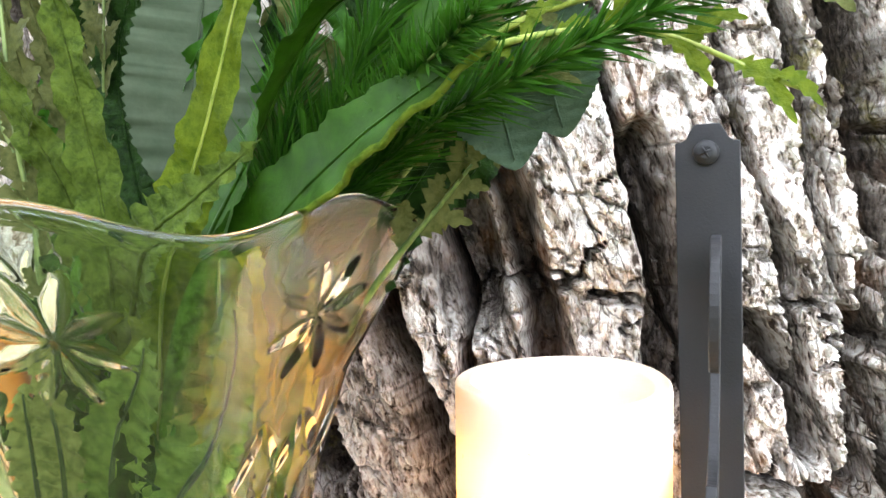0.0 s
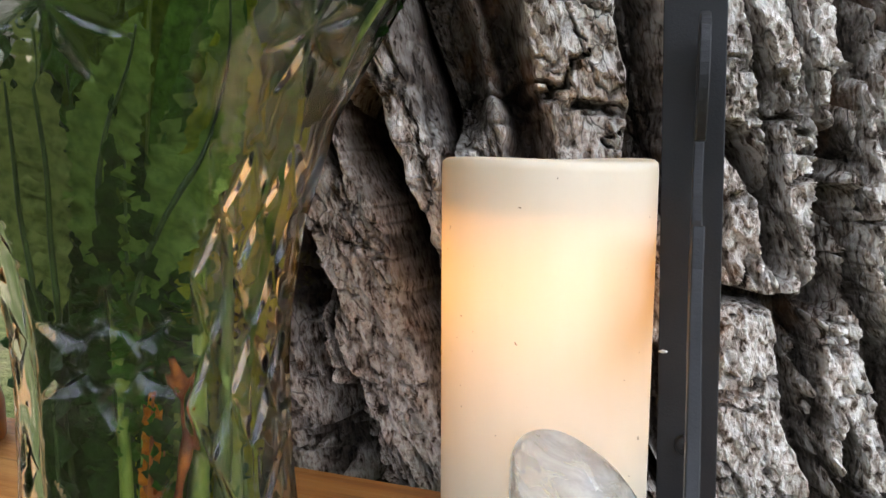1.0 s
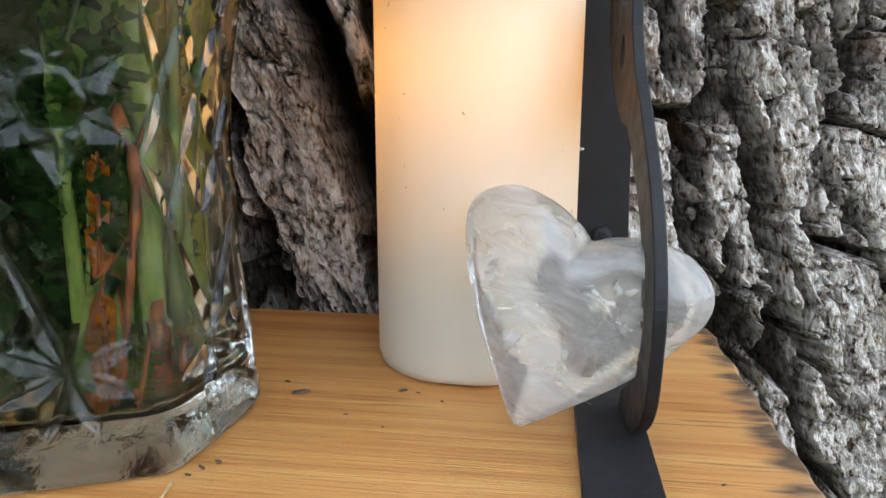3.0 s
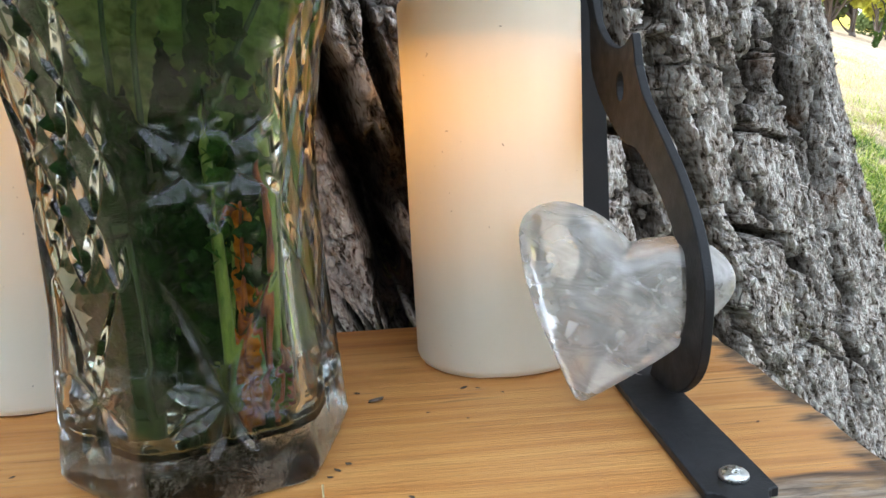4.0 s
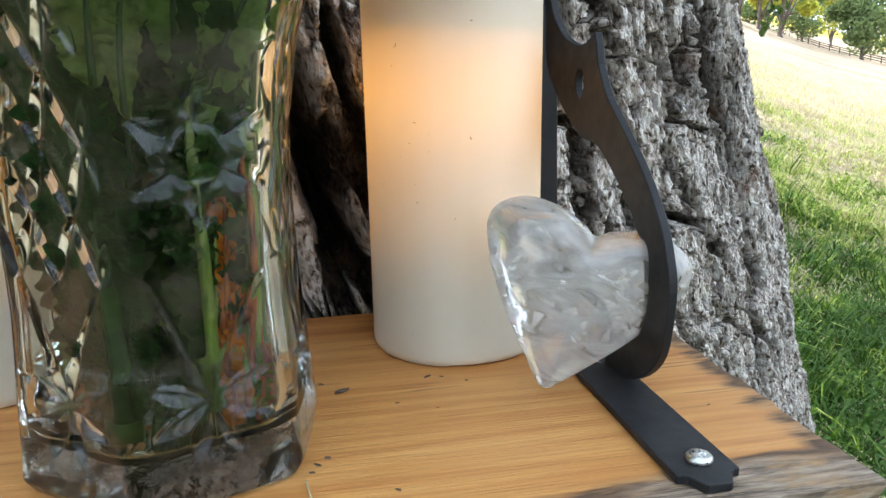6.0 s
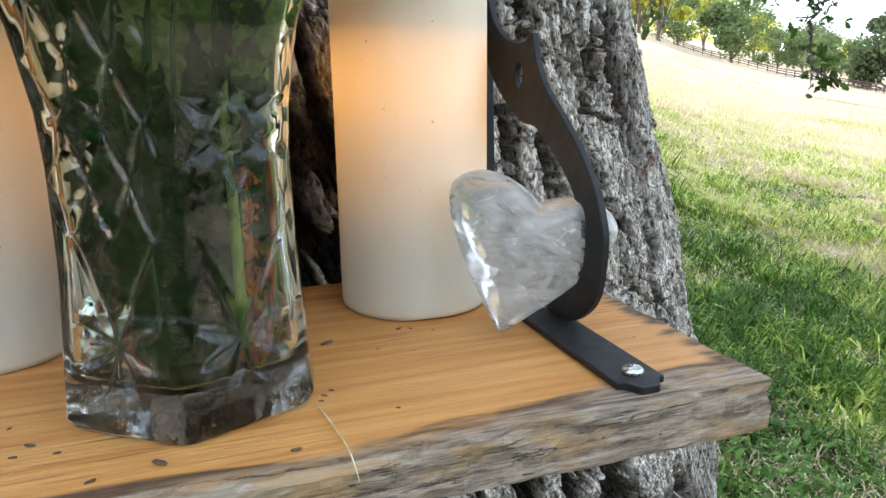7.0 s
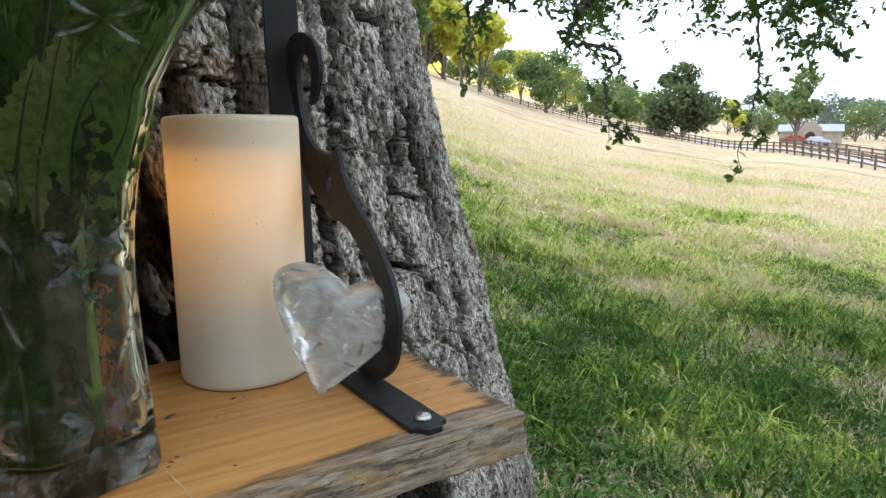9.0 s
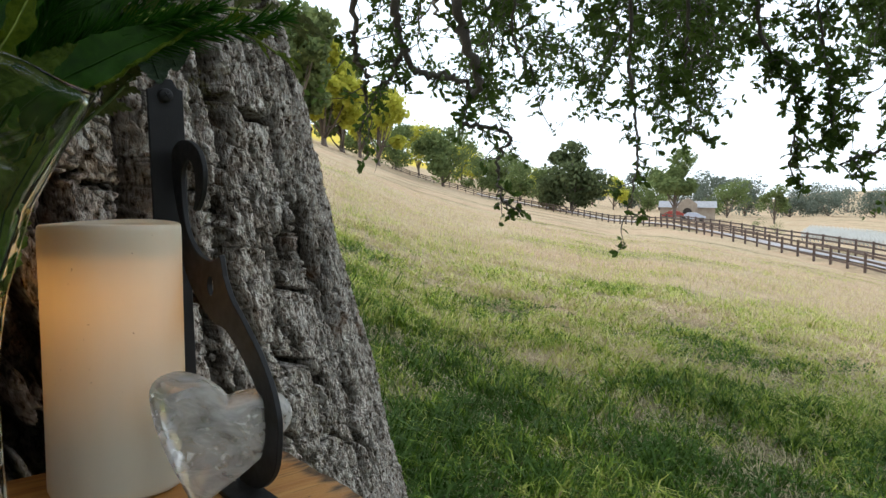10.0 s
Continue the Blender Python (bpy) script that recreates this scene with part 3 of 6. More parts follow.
# ---- shelf board ----
def build_board():
    L0, L1, D, T = -0.42, 0.177, 0.211, 0.0235
    xs = np.concatenate([np.linspace(L0, L1 - 0.004, 150), [L1 - 0.0015, L1]])
    c = 0.0022
    prof = [(c, 0), (D - c, 0), (D - c * 0.4, -c * 0.4), (D, -c), (D, -T + c), (D - c, -T), (c, -T), (0.3 * c, -T + 0.3 * c), (0, -T + c)]
    yz = []
    for i, p in enumerate(prof):
        q = prof[(i + 1) % len(prof)]
        m = max(1, int(math.dist(p, q) / 0.003))
        yz += [(p[0] + (q[0] - p[0]) * s / m, p[1] + (q[1] - p[1]) * s / m) for s in range(m)]
    n = len(yz)
    v = []
    for i, x in enumerate(xs):
        shrink = 0.0012 if i == len(xs) - 1 else 0.0
        for y, z in yz:
            w = 0.0026 * (vnoise(np.array(x * 45.0), np.array(z * 160.0), 5) - 0.5) * (1 if y < 0.01 else 0)
            w += 0.002 * (vnoise(np.array(x * 190.0), np.array(z * 420.0), 6) - 0.5) * (1 if y < 0.006 else 0)
            e = 0.002 * (vnoise(np.array(y * 130.0), np.array(z * 200.0), 7) - 0.5) * (1 if i >= len(xs) - 2 else 0)
            v.append((x + e, y + w + (shrink if y < D / 2 else -shrink), z * (1 if z < -T / 2 else 1) + (-shrink if z > -T / 2 else shrink)))
    f = [tuple(q) for q in grid_faces(len(xs), n, True)]
    f += [tuple(range(n)), tuple((len(xs) - 1) * n + i for i in range(n))[::-1]]
    ob = mesh_part("shelf_board", v, f, BOARD, smooth=False)
    ob.location = (0, 0.297, 1.05)
    tagged(ob, "thick pine shelf board, honey-coloured with greyed weathered front edge", "shelf")
    bm = bmesh.new()
    bmesh.ops.create_uvsphere(bm, u_segments=18, v_segments=10, radius=1.0)
    bmesh.ops.scale(bm, vec=(0.011, 0.0016, 0.008), verts=bm.verts)
    bmesh.ops.translate(bm, vec=(-0.055, 0.0, -0.021), verts=bm.verts)
    part("knot", bm, m_plain("knot_wood", (0.03, 0.016, 0.01), (0.10, 0.05, 0.025), 0.8, 120), ob, "dark knot in the board's edge", True)
    return ob


board = build_board()


# ---- iron bracket ----
def plate_outline(length, w):
    """A strap with a notched tip, along +x from 0."""
    h, L = w / 2, length
    edge = [(L - 0.0072, h), (L - 0.0069, 0.80 * h), (L - 0.0058, 0.66 * h), (L - 0.003, 0.54 * h), (L - 0.0006, 0.42 * h), (L, 0.34 * h)]
    return [(0, -h)] + [(x, -y) for x, y in edge] + edge[::-1] + [(0, h)]


def slab(outline, thick, holes=(), bevel=0.0005):
    bm = bmesh.new()
    loops = [outline, *holes]
    edges = []
    for lp in loops:
        clean = [p for i, p in enumerate(lp) if i == 0 or math.dist(p, lp[i - 1]) > 1e-6]
        vs = [bm.verts.new((x, y, 0)) for x, y in clean]
        edges += [bm.edges.new((vs[i], vs[(i + 1) % len(vs)])) for i in range(len(vs))]
    bmesh.ops.triangle_fill(bm, use_beauty=True, use_dissolve=False, edges=edges)
    ext = bmesh.ops.extrude_face_region(bm, geom=list(bm.faces))
    bmesh.ops.translate(bm, vec=(0, 0, thick), verts=[g for g in ext["geom"] if isinstance(g, bmesh.types.BMVert)])
    bmesh.ops.recalc_face_normals(bm, faces=bm.faces)
    sharp = [e for e in bm.edges if len(e.link_faces) == 2 and e.calc_face_angle(0) > 0.9]
    if bevel:
        bmesh.ops.bevel(bm, geom=sharp, offset=bevel, segments=1, affect="EDGES", clamp_overlap=True)
    return bm


def screw_mesh(r=0.0046, h=0.0026):
    """A pan-head screw with a cross slot, axis +z."""
    prof = [(r * 0.97, 0), (r, 0.0005), (r * 0.97, h * 0.55), (r * 0.8, h * 0.87), (r * 0.5, h), (r * 0.42, h)]
    v, f = lathe(prof, 24)
    bm = bmesh.new()
    vs = [bm.verts.new(p) for p in v]
    for q in f:
        bm.faces.new([vs[i] for i in q])
    for turn in (0, 1):
        m = bmesh.ops.create_cube(bm, size=1.0)["verts"]
        bmesh.ops.scale(bm, vec=(r * 0.95, r * 0.17, 0.0006), verts=m)
        bmesh.ops.rotate(bm, cent=(0, 0, 0), matrix=Matrix.Rotation(0.5 + turn * math.pi / 2, 3, "Z"), verts=m)
        bmesh.ops.translate(bm, vec=(0, 0, h + 0.0001), verts=m)
    return bm


SLOT = m_plain("screw_slot", (0.02, 0.02, 0.02), (0.05, 0.05, 0.05), 0.6, 300)


def build_bracket():
    e = thing("shelf_bracket", (0.1212, 0.5, 1.05), "black wrought-iron scrolled shelf bracket screwed to bark and board", "bracket")
    W = 0.0245
    bm = slab(plate_outline(0.1965, 0.0225), 0.0032)
    bmesh.ops.transform(bm, matrix=pose(-0.0008, 0, 0.0004, 0, 0, -90), verts=bm.verts)
    part("strap", bm, IRON, e, "flat strap along the board")
    bm = slab(plate_outline(0.264, W), 0.0032)
    bmesh.ops.transform(bm, matrix=Matrix(((0, 1, 0, 0), (0, 0, 1, -0.0032), (1, 0, 0, 0), (0, 0, 0, 1))), verts=bm.verts)
    plate = part("wall_plate", bm, IRON, e, "upright plate against the bark")
    plate.matrix_basis = pose(0.0032, 0, 0, 0, -1.3, 0)
    # the forged brace: outline in the plane of depth and height
    body = [(-0.097, 0.0042), (-0.1114, 0.0042), (-0.1225, 0.0060), (-0.1351, 0.0142), (-0.1428, 0.0240), (-0.1458, 0.0365), (-0.1470, 0.0520), (-0.1435, 0.0640), (-0.1380, 0.0745), (-0.1250, 0.0900),
            (-0.1065, 0.1060), (-0.0904, 0.1190), (-0.0810, 0.1320)]
    corner = [(-0.0785, 0.1415), (-0.0768, 0.1455)]
    hook = [(-0.0680, 0.1415), (-0.0591, 0.1408), (-0.0446, 0.1445), (-0.0316, 0.1535), (-0.0257, 0.1625), (-0.0225, 0.1720), (-0.0205, 0.1840), (-0.0200, 0.1950), (-0.0237, 0.2035), (-0.0310, 0.2068),
            (-0.0380, 0.2040), (-0.0420, 0.1965), (-0.0428, 0.1873), (-0.0410, 0.1790), (-0.0385, 0.1735), (-0.0440, 0.1740), (-0.0531, 0.1855), (-0.0552, 0.2000), (-0.0490, 0.2120), (-0.0345, 0.2195),
            (-0.0180, 0.2204), (-0.0065, 0.2145), (-0.0045, 0.2030), (-0.0070, 0.1870), (-0.0130, 0.1700), (-0.0195, 0.1570), (-0.0210, 0.1340), (-0.0385, 0.1155), (-0.0635, 0.1010), (-0.0797, 0.0985),
            (-0.0917, 0.0926), (-0.1072, 0.0814), (-0.1180, 0.0715), (-0.1252, 0.0610), (-0.1283, 0.0468), (-0.1265, 0.0340), (-0.1150, 0.0200), (-0.1010, 0.0115)]
    outline = [tuple(p) for p in smooth_line(body, 50)] + corner + [tuple(p) for p in smooth_line(hook, 130)]
    hole = [(-0.0622 + 0.0044 * math.cos(k), 0.1242 + 0.0064 * math.sin(k)) for k in np.linspace(0, 2 * math.pi, 19)[:-1]]
    bm = slab(outline, 0.0038, [hole], 0.0005)
    bmesh.ops.transform(bm, matrix=Matrix(((0, 0, 1, -0.0019), (1, 0, 0, 0), (0, 1, 0, 0), (0, 0, 0, 1))), verts=bm.verts)
    brace = part("brace", bm, IRON, e, "scroll-hooked brace with a slot")
    brace.matrix_basis = pose(0.0013, 0, 0, 0, 0, 2.2)
    s = part("screw", screw_mesh(), ZINC, e, "zinc pan-head screw", True)
    s.matrix_basis = pose(0.0, -0.1820, 0.0036, 0, 0, 20)
    t = part("screw", screw_mesh(0.0050, 0.0038), IRON, e, "black pan-head screw", True)
    t.matrix_basis = pose(-0.0030, -0.0032, 0.2525, 90, 0, 0)
    bm = bmesh.new()
    bmesh.ops.create_icosphere(bm, subdivisions=1, radius=1.0)
    bmesh.ops.scale(bm, vec=(0.0022, 0.0008, 0.0009), verts=bm.verts)
    t = part("paint_chip", bm, ZINC, e, "bare metal chip on the plate's edge")
    t.matrix_basis = pose(-0.0090, -0.0034, 0.085)
    t = part("screw", screw_mesh(0.0050, 0.0038), IRON, e, "black pan-head screw", True)
    t.matrix_basis = pose(0.0022, -0.0032, 0.045, 90, 0, 0)
    return e


build_bracket()


# ---- candles ----
BLOCKER = m_plain("blocker_dark", (0.02, 0.02, 0.02), (0.04, 0.04, 0.04), 0.7, 60)


def build_candle(x, y, turn, label, glow):
    R, Hh = 0.0412, 0.1685 - 0.003
    prof = [(0.0385, 0), (0.0404, 0.0008), (0.0412, 0.003), (R, 0.008)] + [(R, z) for z in np.linspace(0.016, 0.160, 19)]
    prof += [(R, 0.1645), (0.0409, 0.1672), (0.0395, 0.1684), (0.0375, Hh), (0.0358, 0.1678), (0.0345, 0.1655), (0.0335, 0.155), (0.0318, 0.1425), (0.020, 0.1395), (0.002, 0.1390)]
    v, f = lathe(prof, 72)
    v = np.array(v)
    v[:, 2] *= 0.982
    a = np.arctan2(v[:, 1], v[:, 0])
    k = 1 + 0.006 * (vnoise(a * 1.6 + 9, v[:, 2] * 18 + turn, 12) - 0.5)
    v[:, :2] *= k[:, None]
    v[:, 2] += 0.0008 * np.sin(2 * a + turn) * (v[:, 2] > 0.15) - 0.0012 * vnoise(a * 3 + 5, a * 0 + turn, 14) * (v[:, 2] < 0.002)
    ob = mesh_part("pillar_candle", v, f, WAX)
    ob.matrix_basis = pose(x, y, 1.051, 0, 0, math.degrees(turn))
    tagged(ob, label, "candle", "candles on the shelf")
    # unseen dark core, added to keep the lamp's glow off the lower wax
    v, f = lathe([(0.032, 0.004), (0.033, 0.006), (0.033, 0.056), (0.028, 0.060)], 32)
    mesh_part("glow_blocker", v, f, BLOCKER, ob)
    lamp = new("candle_light", bpy.data.lights.new("candle_light", "POINT"))
    lamp.data.energy, lamp.data.color, lamp.data.shadow_soft_size = glow, (1.0, 0.57, 0.195), 0.006
    lamp.location = (x - 0.007, y - 0.004, 1.051 + 0.121)
    return ob


build_candle(0.069, 0.4585, 0.3, "lit ivory flameless pillar candle beside the iron bracket", 0.036)
build_candle(-0.145, 0.457, 2.1, "lit ivory flameless pillar candle behind the glass vase", 0.022)

# ---- glass vase ----
VX, VY, VTURN = -0.0495, 0.3738, radians(23.0)
V_Z = [0, 0.004, 0.02, 0.06, 0.095, 0.115, 0.142, 0.178, 0.213, 0.239]
V_R = [0.0505, 0.0528, 0.0515, 0.0485, 0.0480, 0.0492, 0.0540, 0.0660, 0.0870, 0.1030]


def vase_ap(z):
    return np.interp(z, V_Z, V_R) * 0.866


def hex_r(th, p=26.0):
    s = 0
    for i in range(6):
        s = s + np.maximum(np.cos(th - VTURN - math.pi / 6 - i * math.pi / 3), 0) ** p
    return s ** (-1 / p)


def lens_cut(x, y, x0, y0, x1, y1, w, dep):
    """A leaf-shaped V groove from one point of a face to another."""
    L = math.hypot(x1 - x0, y1 - y0)
    ex, ey = (x1 - x0) / L, (y1 - y0) / L
    a, b = (x - x0) * ex + (y - y0) * ey, (y - y0) * ex - (x - x0) * ey
    half = w * np.sin(np.clip(a / L, 0, 1) * math.pi) ** 0.75 + 1e-5
    return dep * np.clip(1 - np.abs(b) / half, 0, 1) * ((a > 0) & (a < L))


def vase_cuts(th, r, z):
    """Depth of the cuts: small stars low and high on all six faces, a large star and a lozenge net on every other face."""
    turn = (th - VTURN) % (math.pi / 3) - math.pi / 6
    side = np.floor((th - VTURN) % (2 * math.pi) / (math.pi / 3)).astype(int) % 2
    s = r * np.sin(turn) - 0.003 * sstep(0.03, 0.09, z)
    d = np.zeros_like(s)
    for z0, L, n, w0, dep in ((0.202, 0.020, 8, 0.0030, 0.0019), (0.0335, 0.019, 8, 0.0036, 0.0023)):
        for k in range(n):
            psi = 2 * math.pi * (k + 0.5) / n
            d = np.maximum(d, lens_cut(s, z, 0.0, z0, L * math.cos(psi), z0 + L * math.sin(psi), w0, dep))
    # large six-pointed star with a plain button in the middle
    star = np.zeros_like(s)
    for k in range(6):
        psi = math.pi * (k + 0.5) / 3
        a, b = s * math.cos(psi) + (z - 0.108) * math.sin(psi), -s * math.sin(psi) + (z - 0.108) * math.cos(psi)
        half = np.where(a < 0.0125, (a - 0.0075) / 0.005, (0.0225 - a) / 0.010) * 0.0062
        kite = np.clip(1 - np.abs(b) / np.maximum(half, 1e-5), 0, 1) * (half > 0)
        star = np.maximum(star, 0.0025 * kite * sstep(0.0, 0.0015, half))
        rim = np.clip(1 - np.abs(a - 0.0085) / 0.0016, 0, 1) * (np.abs(b) < 0.0052)
        star = np.maximum(star, 0.0013 * rim)
    d = np.where(side == 0, np.maximum(d, star), d)
    # net of lozenges
    net = np.zeros_like(s)
    for row in range(5):
        for col in range(-2, 3):
            x0, z0 = 0.0175 * (col + 0.5 * (row % 2)), 0.0725 + 0.0195 * row
            for dx in (-0.00875, 0.00875):
                net = np.maximum(net, lens_cut(s, z, x0, z0, x0 + dx, z0 + 0.0195, 0.0028, 0.0019))
    d = np.where(side == 1, np.maximum(d, net * (np.abs(s) < 0.026)), d)
    for dx in (-0.0165, 0.0165):
        d = np.maximum(d, lens_cut(s, z, 0.0, 0.036, dx, 0.0725, 0.0021, 0.0016))
    return d


def build_vase():
    cols, rows = 456, 260
    th = np.linspace(0, 2 * math.pi, cols, endpoint=False)
    rim = 0.2308 + 0.0046 * np.cos(6 * (th - VTURN - math.pi / 6))
    hx = hex_r(th)
    v, worn = [], []
    for t in np.linspace(0, 1, rows):
        z = t * rim
        r = vase_ap(z) * hx
        cut = vase_cuts(th, r, z)
        worn.append(cut / 0.0025)
        r = r - cut + 0.0006 * (fbm(th * 3.8, z * 30, 15, 2) - 0.5)
        v.append(np.stack([r * np.cos(th), r * np.sin(th), z], -1))
    soft = hex_r(th, 14.0)
    for k in np.linspace(0.25, math.pi - 0.25, 6):
        r = (vase_ap(rim) * hx - 0.0016) + 0.0024 * math.cos(k)
        v.append(np.stack([r * np.cos(th), r * np.sin(th), rim + 0.0022 * math.sin(k)], -1))
    for t in np.linspace(1, 0, 70):
        z = 0.017 + t * (rim - 0.0006 - 0.017)
        r = (vase_ap(z) - 0.0031 - 0.001 * (1 - t)) * (hx + (soft - hx) * min(1, (1 - t) * 4)) * (1 - 0.10 * (1 - min(1, t / 0.05)) ** 2)
        r = r + 0.0007 * (fbm(th * 2.6 + 3, z * 26, 16, 2) - 0.5)
        v.append(np.stack([r * np.cos(th), r * np.sin(th), z], -1))
    f = [tuple(q) for q in grid_faces(rows + 76, cols, True)]
    n = rows + 76
    f += [tuple(range(cols))[::-1], tuple((n - 1) * cols + i for i in range(cols))]
    ob = mesh_part("glass_vase", np.concatenate(v), f, GLASS)
    at = ob.data.attributes.new("cut", "FLOAT", "POINT")
    at.data.foreach_set("value", np.concatenate(worn + [np.zeros(76 * cols)]).astype(np.float32))
    ob.location = (VX, VY, 1.0508)
    tagged(ob, "six-sided clear pressed-glass vase with star cuts and scalloped rim", "vase")
    top = 0.044
    w = []
    zs = np.linspace(0.0175, top, 20)
    for z in zs:
        r = (vase_ap(z) - 0.0048) * soft
        w.append(np.stack([r * np.cos(th), r * np.sin(th), np.full(cols, z)], -1)[::4])
    c = cols // 4
    f = [tuple(q) for q in grid_faces(20, c, True)] + [tuple(range(c))[::-1], tuple(19 * c + i for i in range(c))]
    wo = mesh_part("vase_water", np.concatenate(w), f, WATER)
    wo.location = (VX, VY, 1.0508)
    tagged(wo, "clear water standing in the glass vase", "water")


build_vase()


# ---- quartz heart ----
def build_heart():
    half = [(0.0, -0.0580), (0.0028, -0.0565), (0.0115, -0.0450), (0.0245, -0.0265), (0.0345, -0.0080), (0.0392, 0.0075), (0.0375, 0.0205), (0.0285, 0.0300), (0.0165, 0.0305), (0.0055, 0.0250), (0.0, 0.0200)]
    ring = smooth_line(half + [(-x, z) for x, z in half[-2:0:-1]] + half[:1], 97)[:-1]
    n, rings = 96, 22
    hx, hy = ring[:, 0] * np.where(ring[:, 0] > 0, 1.08, 1.14), ring[:, 1] * np.where(ring[:, 1] > 0, 0.72, 0.93)
    v, f = [], []
    for side in (1, -1):
        for k in range(rings):
            rho = 1 - (k / (rings - 1)) ** 1.6 * 0.985
            h = 0.0145 * (1 - rho ** 2.6) ** 0.62
            cx, cy = 0.0, 0.004
            x, y = cx + (hx - cx) * rho, cy + (hy - cy) * rho
            h = h * (0.55 + 0.45 * sstep(-0.055, 0.0, y)) * (1 + 0.10 * np.sin(x * 190 + 1) * np.cos(y * 150))
            v.append(np.stack([x, -side * h, y], -1))
    v = np.concatenate(v)
    f += [tuple(q) for q in grid_faces(rings, n, True)]
    f += [tuple(int(i) for i in reversed(q)) for q in grid_faces(rings, n, True) + rings * n]
    f += [tuple((rings - 1) * n + i for i in range(n))[::-1], tuple(rings * n + (rings - 1) * n + i for i in range(n))]
    ob = mesh_part("crystal_heart", v, f, QUARTZ)
    bm = bmesh.new()
    bm.from_mesh(ob.data)
    bmesh.ops.remove_doubles(bm, verts=bm.verts, dist=1e-6)
    bmesh.ops.recalc_face_normals(bm, faces=bm.faces)
    bm.to_mesh(ob.data)
    bm.free()
    ob.matrix_basis = pose(0.1070, 0.3868, 1.1022, -11, 17, -23) @ Matrix.Scale(0.96, 4)
    tagged(ob, "polished clear quartz heart with milky inclusions leaning on the candle", "crystal")
    rnd = random.Random(5)
    for i in range(12):
        cx, cz = rnd.uniform(-0.026, 0.026), rnd.uniform(-0.038, 0.012)
        if abs(cx) > 0.03 + cz * 0.5:
            cx *= 0.4
        w, h = rnd.uniform(0.006, 0.021), rnd.uniform(0.0012, 0.0075)
        vv = [(w * (a / 5 - 0.5) * (1 - 0.4 * abs(b / 4 - 0.5)), 0.0035 * math.sin(a * 0.9 + i) * math.cos(b * 0.8), h * (b / 4 - 0.5)) for b in range(5) for a in range(6)]
        s = mesh_part("inclusion", vv, [tuple(q) for q in grid_faces(5, 6)], VEIL, ob, "white crack veil in the stone" if i == 0 else "")
        s.matrix_basis = pose(cx, rnd.uniform(-0.002, 0.003), cz, rnd.uniform(-50, 50), rnd.uniform(-180, 180), rnd.uniform(-30, 30))


build_heart()


# ---- bouquet in the vase ----
LANCE = m_leaf("glossy_lance_leaf", (0.0035, 0.0150, 0.0010), (0.0240, 0.0720, 0.0035), 0.42, 0.06)
CRINKLE = m_leaf("crinkled_leaf", (0.0230, 0.0460, 0.0050), (0.0950, 0.1400, 0.0200), 0.5, 0.35, None, 330, 1.0)
LIME = m_leaf("lime_leaf", (0.0330, 0.0726, 0.0040), (0.1254, 0.1716, 0.0132), 0.45, 0.4, None, 300, 0.9)
BROAD = m_leaf("grey_green_leaf", (0.0396, 0.0627, 0.0330), (0.0759, 0.0990, 0.0594), 0.55, 0.25)
FEATHER = m_leaf("feathery_green", (0.007, 0.036, 0.003), (0.038, 0.120, 0.010), 0.45, 0.3)
RUST = m_leaf("rust_leaf", (0.24, 0.030, 0.004), (0.66, 0.20, 0.014), 0.5, 0.35, None, 260, 0.6)
YOLK = m_leaf("yellow_green_leaf", (0.10, 0.15, 0.005), (0.36, 0.38, 0.02), 0.5, 0.4, None, 240, 0.6)
BRIGHT = m_leaf("bright_mottled_leaf", (0.010, 0.042, 0.004), (0.095, 0.20, 0.02), 0.5, 0.35, None, 230, 0.9)
GREEN = m_leaf("fresh_green_leaf", (0.02, 0.06, 0.008), (0.07, 0.15, 0.022), 0.5, 0.35, None, 280, 0.9)
PRESSED = m_leaf("pressed_green_leaf", (0.056, 0.108, 0.016), (0.21, 0.30, 0.062), 0.5, 0.35, None, 230, 0.9)
SALLOW = m_leaf("sallow_green_leaf", (0.055, 0.085, 0.006), (0.27, 0.29, 0.025), 0.5, 0.4, None, 260, 0.6)
OLIVE = m_leaf("pressed_olive_leaf", (0.080, 0.110, 0.024), (0.28, 0.31, 0.090), 0.5, 0.35, None, 300, 0.7)
# leaf green taken near black, painting the shade in gaps between leaves
DEEP_SHADE = m_leaf("shade_dark_leaf", (0.003, 0.010, 0.002), (0.016, 0.044, 0.006), 0.5, 0.12, None, 260, 0.8)
LACE = m_leaf("olive_lace_leaf", (0.0330, 0.0429, 0.0092), (0.0990, 0.1089, 0.0330), 0.5, 0.35, None, 300, 0.6)
ROUND = m_leaf("round_leaf", (0.0198, 0.0462, 0.0238), (0.0660, 0.1023, 0.0627), 0.42, 0.2, None, 200, 0.5)
ST_GREEN = m_stem("green_stem", (0.055, 0.095, 0.018), (0.15, 0.20, 0.045))
ST_LIME = m_stem("lime_stem", (0.13, 0.19, 0.02), (0.27, 0.32, 0.05))
ST_RED = m_stem("rust_red_stem", (0.15, 0.020, 0.006), (0.46, 0.11, 0.012))
ST_DARK = m_stem("dark_green_stem", (0.02, 0.045, 0.01), (0.06, 0.10, 0.02))


